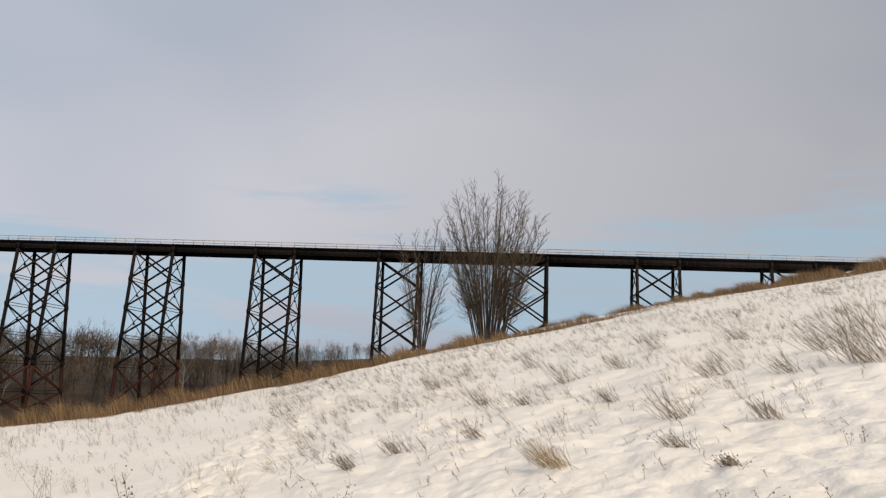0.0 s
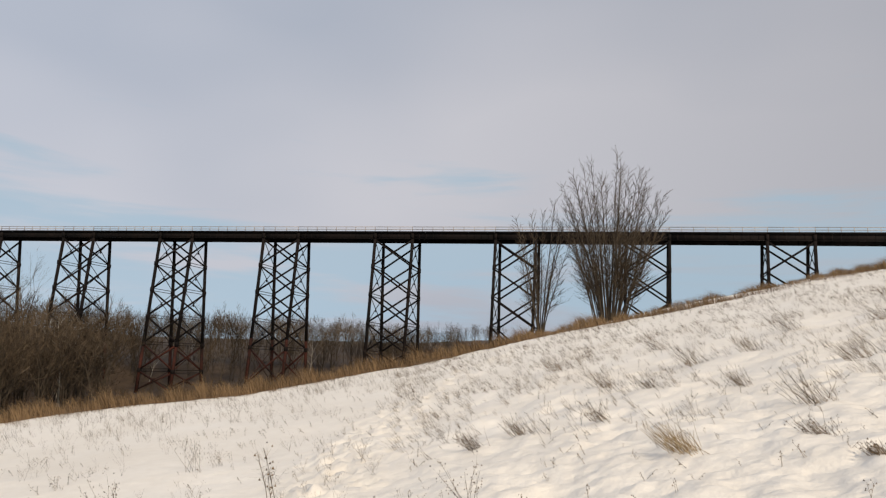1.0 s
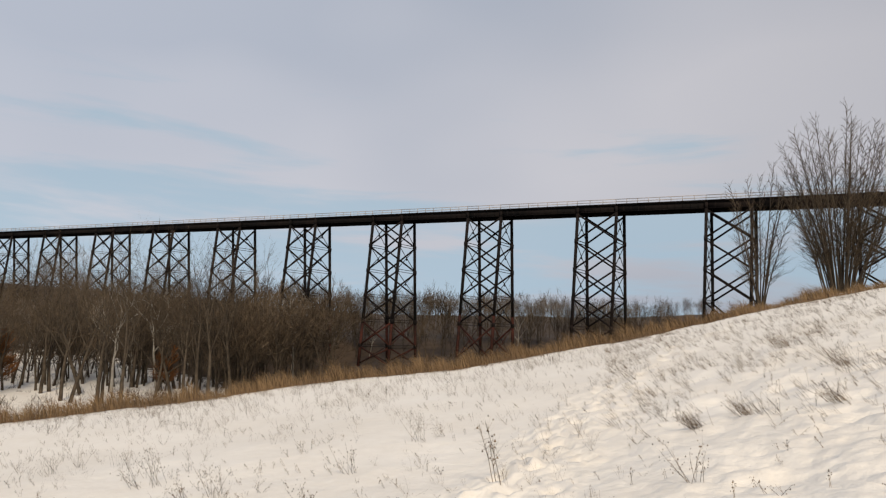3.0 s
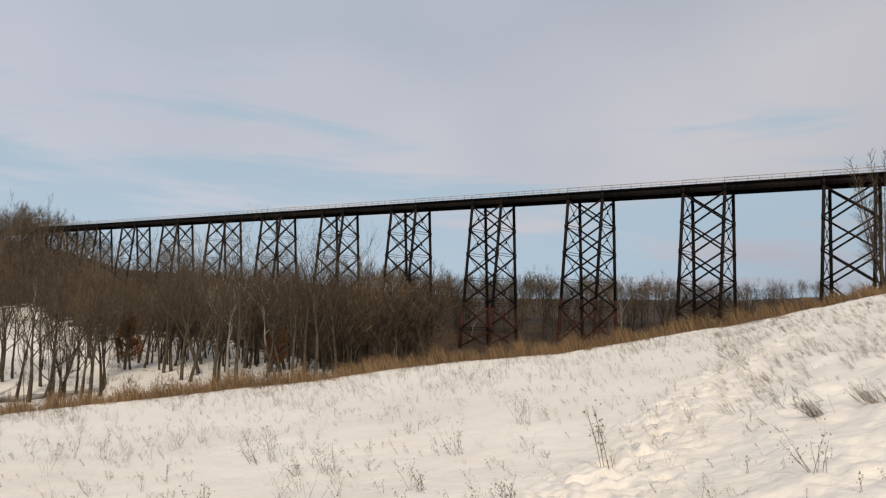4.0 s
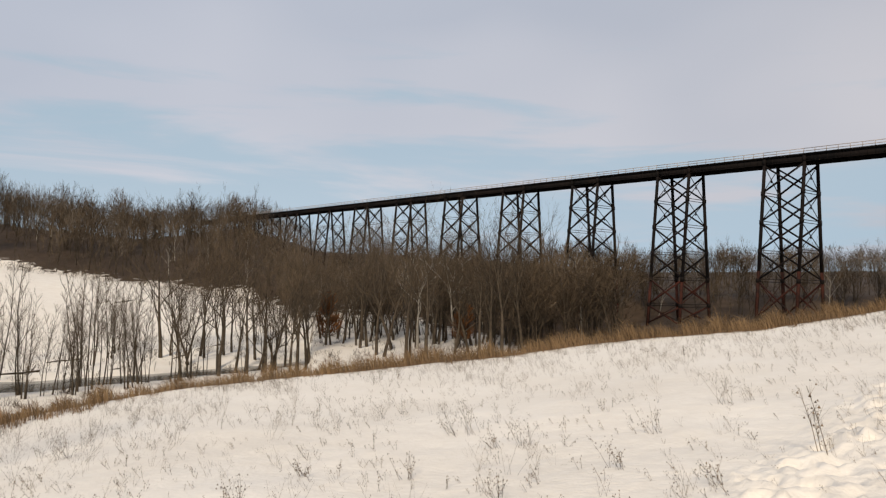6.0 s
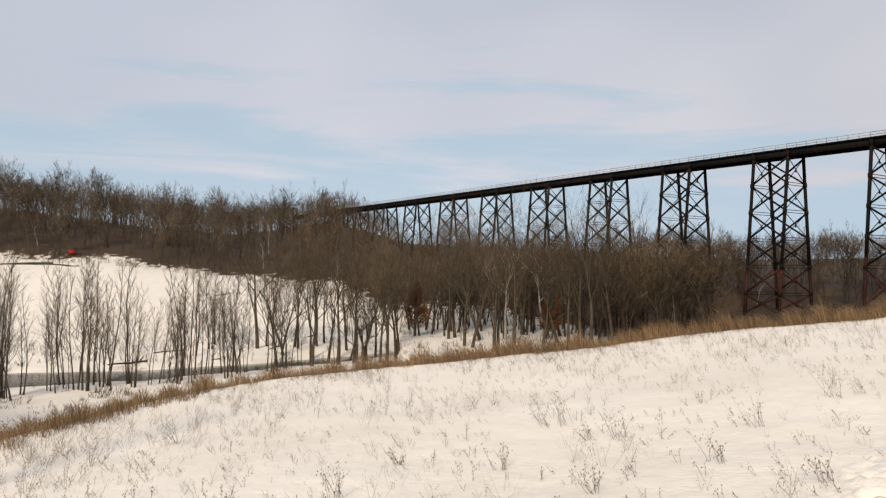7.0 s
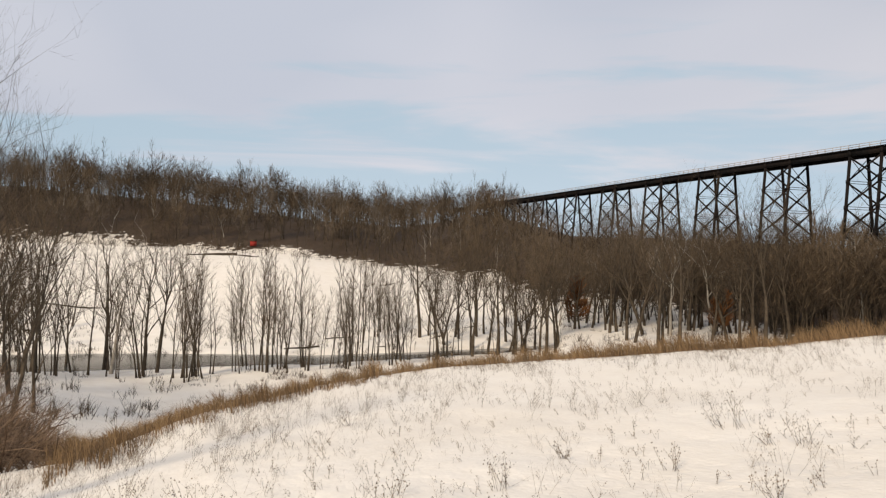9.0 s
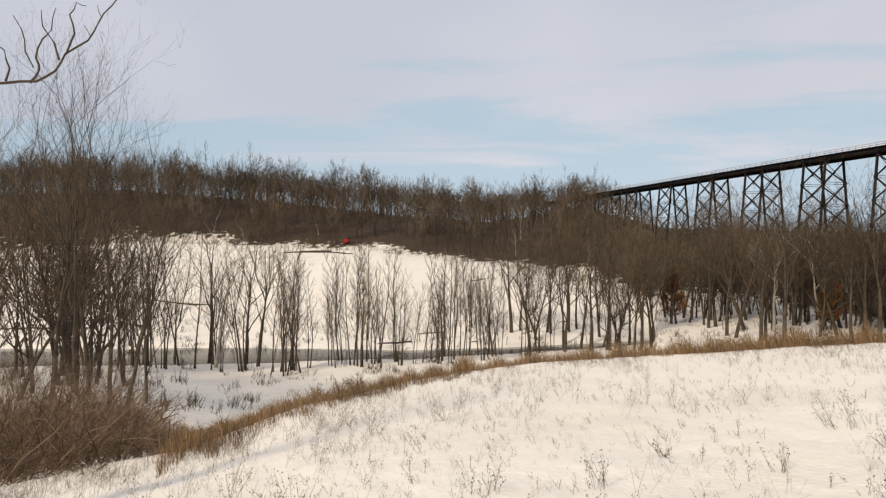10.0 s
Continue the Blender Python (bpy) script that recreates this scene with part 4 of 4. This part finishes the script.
# low brush along the river's edge and between the bank trees
def bank_brush():
    rng = np.random.default_rng(33)
    W = Wood()
    for n in range(3400):
        az = rng.uniform(-112, -43)
        r1 = float(table(RIVER, 1, az))
        r2 = float(table(RIVER, 2, az))
        r = r1 - rng.uniform(0, 45 if -84 < az < -64 else 80) if n % 3 else r2 + rng.uniform(0, 1) ** 2 * 40
        if noise.noise((az * 0.5, r * 0.1, 3)) < (0.13 if n % 3 and az < -63 else -0.05):
            continue
        x, y = polar(az, r)
        h = rng.uniform(0.3, 2.4)
        for s in range(4):
            pts = wander(rng, (x + rng.normal(0, .4), y + rng.normal(0, .4), snow_at(x, y) - 0.1), (rng.normal(0, .35), rng.normal(0, .35), 1), h * rng.uniform(.5, 1), 4, 0.15, 0)
            W.add(*tube(pts[[0, 2, 4]], np.linspace(0.035, 0.012, 3), 3), 0)
            for b in range(7):
                j = rng.integers(1, 4)
                W.twig(pts[j], rng.normal(0, 0.3, 3) * h * 0.5 + np.array((0, 0, 0.25 * h)), 0.02, 0)
    V, F, _ = W.arrays()
    return tri_mesh("bank_brush", V, F, [TWIG])


tagged(new("bank_brush", bank_brush()), "bare shrubs and saplings along the river bank", "brush", kind="stuff")

# saplings and brush on the slope under the viaduct, and below the woods
def undergrowth():
    rng = np.random.default_rng(35)
    W = Wood()
    for n in range(3800):
        if n % 2:
            az = rng.uniform(-47, -8)
            r = np.interp(az, (-47, -30, -8), (100, 62, 70)) + rng.uniform(0, 1) ** 1.3 * 160
            h = rng.uniform(1.0, 3.2)
        else:
            az = rng.uniform(-112, -47)
            r3, r4 = float(table(FAR, 1, az)), float(table(FAR, 3, az))
            r = r3 - 4 + rng.uniform(0, 1) * (r4 + 14 - r3)
            h = rng.uniform(1.0, 4.0)
            if n % 6 == 4:
                r, h = r4 + rng.uniform(-14, 6), rng.uniform(5, 9)
            if n % 6 == 0:
                r, h = r3 + rng.uniform(-14, 8), rng.uniform(1.0, 4.5)
        x, y = polar(az, r)
        z = snow_at(x, y) - 0.2
        p = np.array((x, y, z))
        for s in range(9):
            d = np.array((rng.normal(0, 0.4), rng.normal(0, 0.4), 1.0)) * h * rng.uniform(0.4, 1.0)
            q = p + np.array((rng.normal(0, 0.6), rng.normal(0, 0.6), 0))
            W.twig(q, d, 0.05, 0)
            for _ in range(2):
                W.twig(q + d * rng.uniform(0.3, 0.7), (d * 0.4 + rng.normal(0, 0.25, 3) * h), 0.03, 0)
    V, F, _ = W.arrays()
    return tri_mesh("undergrowth", V, F, [TWIG])


tagged(new("undergrowth", undergrowth()), "dense leafless brown undergrowth and saplings under the viaduct", "brush", kind="stuff")

# ---------------------------------------------------------------- fallen logs by the water
def log_thing(az, r, length, rad, turn, label):
    rng = np.random.default_rng(int(r * 7))
    x, y = polar(az, r)
    W = Wood()
    pts = wander(rng, (-length / 2, 0, rad * 0.8), (1, 0.05, 0.0), length, 6, 0.05, 0.0)
    W.add(*tube(pts, np.linspace(rad, rad * 0.5, 7), 7), 0)
    for _ in range(2):
        j = rng.integers(1, 6)
        bp = wander(rng, pts[j], rng.normal(0, 1, 3) + np.array((0, 0, 0.6)), length * 0.16, 2, 0.2, 0)
        W.add(*tube(bp, np.linspace(rad * 0.35, rad * 0.12, 3), 4), 0)
    ob = new("fallen_log", tree_mesh("trunk", W, [BARK]))
    reach = [snow_at(x + d * math.cos(radians(turn)), y + d * math.sin(radians(turn))) for d in (-length * 0.4, 0, length * 0.4)]
    ob.matrix_world = pose(x, y, sum(reach) / 3 - 0.25, 0, -math.degrees(math.atan2(reach[2] - reach[0], length * 0.8)), turn)
    return tagged(ob, label, "log", "fallen logs")


for az, r, L, rad, tn in [(-96.0, 232, 24, 0.45, -96), (-99.0, 209, 14, 0.4, -99), (-103.5, 212, 20, 0.6, -100), (-79.8, 172, 10, 0.5, -70), (-74.8, 175, 9, 0.5, -85), (-76.9, 187, 8, 0.35, -80), (-69.9, 189, 9, 0.5, -60), (-67.6, 204, 8, 0.5, -75), (-62.4, 208, 9, 0.5, -50), (-73.4, 262, 14, 0.4, -45), (-86.3, 322, 22, 1.2, -86), (-84.0, 318, 14, 0.6, -80)]:
    log_thing(az, r, L, rad * 0.55, tn, "dark fallen log lying in the snow")

# ---------------------------------------------------------------- a tree close by, whose limb hangs into view
def near_tree():
    rng = np.random.default_rng(61)
    x, y = polar(-119, 9.0)
    T, made = Wood(), []
    z0 = snow_at(x, y)
    trunk = wander(rng, (x, y, z0 - 0.3), (0.05, 0.02, 1), 9.0, 9, 0.04, 0.03)
    T.add(*tube(trunk, np.linspace(0.20, 0.05, 10), 8), 0)

    def pt(az, el, r):
        px, py = polar(az + 0.6, r)
        return np.array((px - 0.25, py - 0.40, r * math.tan(math.radians(el)) + 0.02))

    def branch(pts, r0, r1):
        P = [np.array(p, float) for p in pts]
        fine = [P[0]]
        for a, b in zip(P[:-1], P[1:]):
            n = max(2, int(np.linalg.norm(b - a) / 0.09))
            for i in range(1, n + 1):
                fine.append(a + (b - a) * i / n + (rng.normal(0, 0.006, 3) if i < n else 0))
        W = Wood()
        W.add(*tube(fine, np.linspace(r0, r1, len(fine)), 6), 0)
        made.append(W)

    R = 7.5
    branch([trunk[4], pt(-113.88, 9.19, 7.9), pt(-109.01, 10.52, 7.6), pt(-106.85, 10.86, R), pt(-104.88, 11.19, R), pt(-103.75, 11.99, R), pt(-103.16, 13.15, R), pt(-101.76, 14.18, R), pt(-101.09, 15.45, R), pt(-99.95, 17.06, R), pt(-99.19, 18.43, R)], 0.026, 0.005)
    branch([pt(-105.26, 11.05, R), pt(-104.74, 11.90, R), pt(-104.92, 12.69, R), pt(-104.54, 13.93, R), pt(-104.00, 14.58, R), pt(-103.74, 16.01, R)], 0.014, 0.003)
    branch([pt(-105.06, 12.07, R), pt(-105.55, 13.03, R), pt(-105.78, 14.42, R), pt(-106.25, 15.18, R)], 0.008, 0.003)
    branch([pt(-103.52, 12.71, R), pt(-103.83, 13.79, R), pt(-104.52, 14.73, R), pt(-104.61, 15.73, R)], 0.010, 0.003)
    branch([pt(-103.07, 13.26, R), pt(-102.60, 14.51, R), pt(-102.91, 15.68, R), pt(-102.49, 16.52, R), pt(-101.88, 16.38, R)], 0.010, 0.003)
    branch([pt(-101.59, 14.40, R), pt(-102.06, 15.16, R)], 0.005, 0.002)
    branch([pt(-100.92, 15.76, R), pt(-101.20, 16.54, R)], 0.005, 0.002)
    branch([pt(-106.66, 11.03, R), pt(-106.44, 11.85, R), pt(-106.74, 12.93, R), pt(-107.51, 13.66, R)], 0.011, 0.003)
    for k in range(5, 9):
        for s in range(3):
            d = np.array((-math.cos(s * 2.1 + k), math.sin(s * 2.1 + k), 0.5))
            branch([trunk[k], trunk[k] + d * 0.7 + (-0.4, -0.2, 0), trunk[k] + d * 1.3 + (-0.8, -0.4, 0.3)], 0.03, 0.006)
    root = tagged(new("near_tree"), "bare grey tree with a crooked outstretched limb", "tree")
    part("trunk", tree_mesh("trunk", T, [BARK]), root)
    for W in made:
        part("limb", tree_mesh("limb", W, [BARK]), root)


near_tree()


# ---------------------------------------------------------------- small things far off
def conifer(az, r, h):
    rng = np.random.default_rng(71)
    T, C = Wood(), Wood()
    T.add(*tube([(0, 0, -0.3), (0, 0, h * 0.5), (0, 0, h)], (0.16, 0.1, 0.02), 6), 0)
    for n in range(1400):
        f = rng.uniform(0.04, 1)
        a = rng.uniform(0, 6.28)
        R = h * 0.24 * (1 - f) + 0.08
        q = np.array((0, 0, f * h))
        C.twig(q + np.array((math.cos(a), math.sin(a), 0)) * R * rng.uniform(0, 0.5), np.array((math.cos(a) * R, math.sin(a) * R, -0.25 * R)), 0.10, 0)
    x, y = polar(az, r)
    tree_thing("conifer", T, C, x, y, "small dark green conifer below the viaduct", twig=NEEDLES)


NEEDLES = material("dark_needles", (0.012, 0.022, 0.014), (0.03, 0.05, 0.03), 0.8, 4.0, 0.9, per=0.3)
conifer(-17.6, 236, 9.0)

RED = material("red_paint", (0.22, 0.02, 0.015), (0.34, 0.04, 0.03), 1.0, 6.0, 0.7)
sx, sy = polar(-83.2, 352)
shed = tagged(new("shed"), "small red shed at the edge of the far wood", "shed")
shed.matrix_world = pose(sx, sy, snow_at(sx, sy) + 0.3, 0, 0, 80)
part("wall", bars("wall", [((-1.4, 0, 1.0), (1.4, 0, 1.0), 2.0, 2.2)], [RED]), shed)
part("roof", bars("roof", [((-1.6, -0.6, 2.5), (1.6, -0.6, 2.5), 1.5, 0.12, (0, -0.5, 1)), ((-1.6, 0.6, 2.5), (1.6, 0.6, 2.5), 1.5, 0.12, (0, 0.5, 1))], [LITTER]), shed)
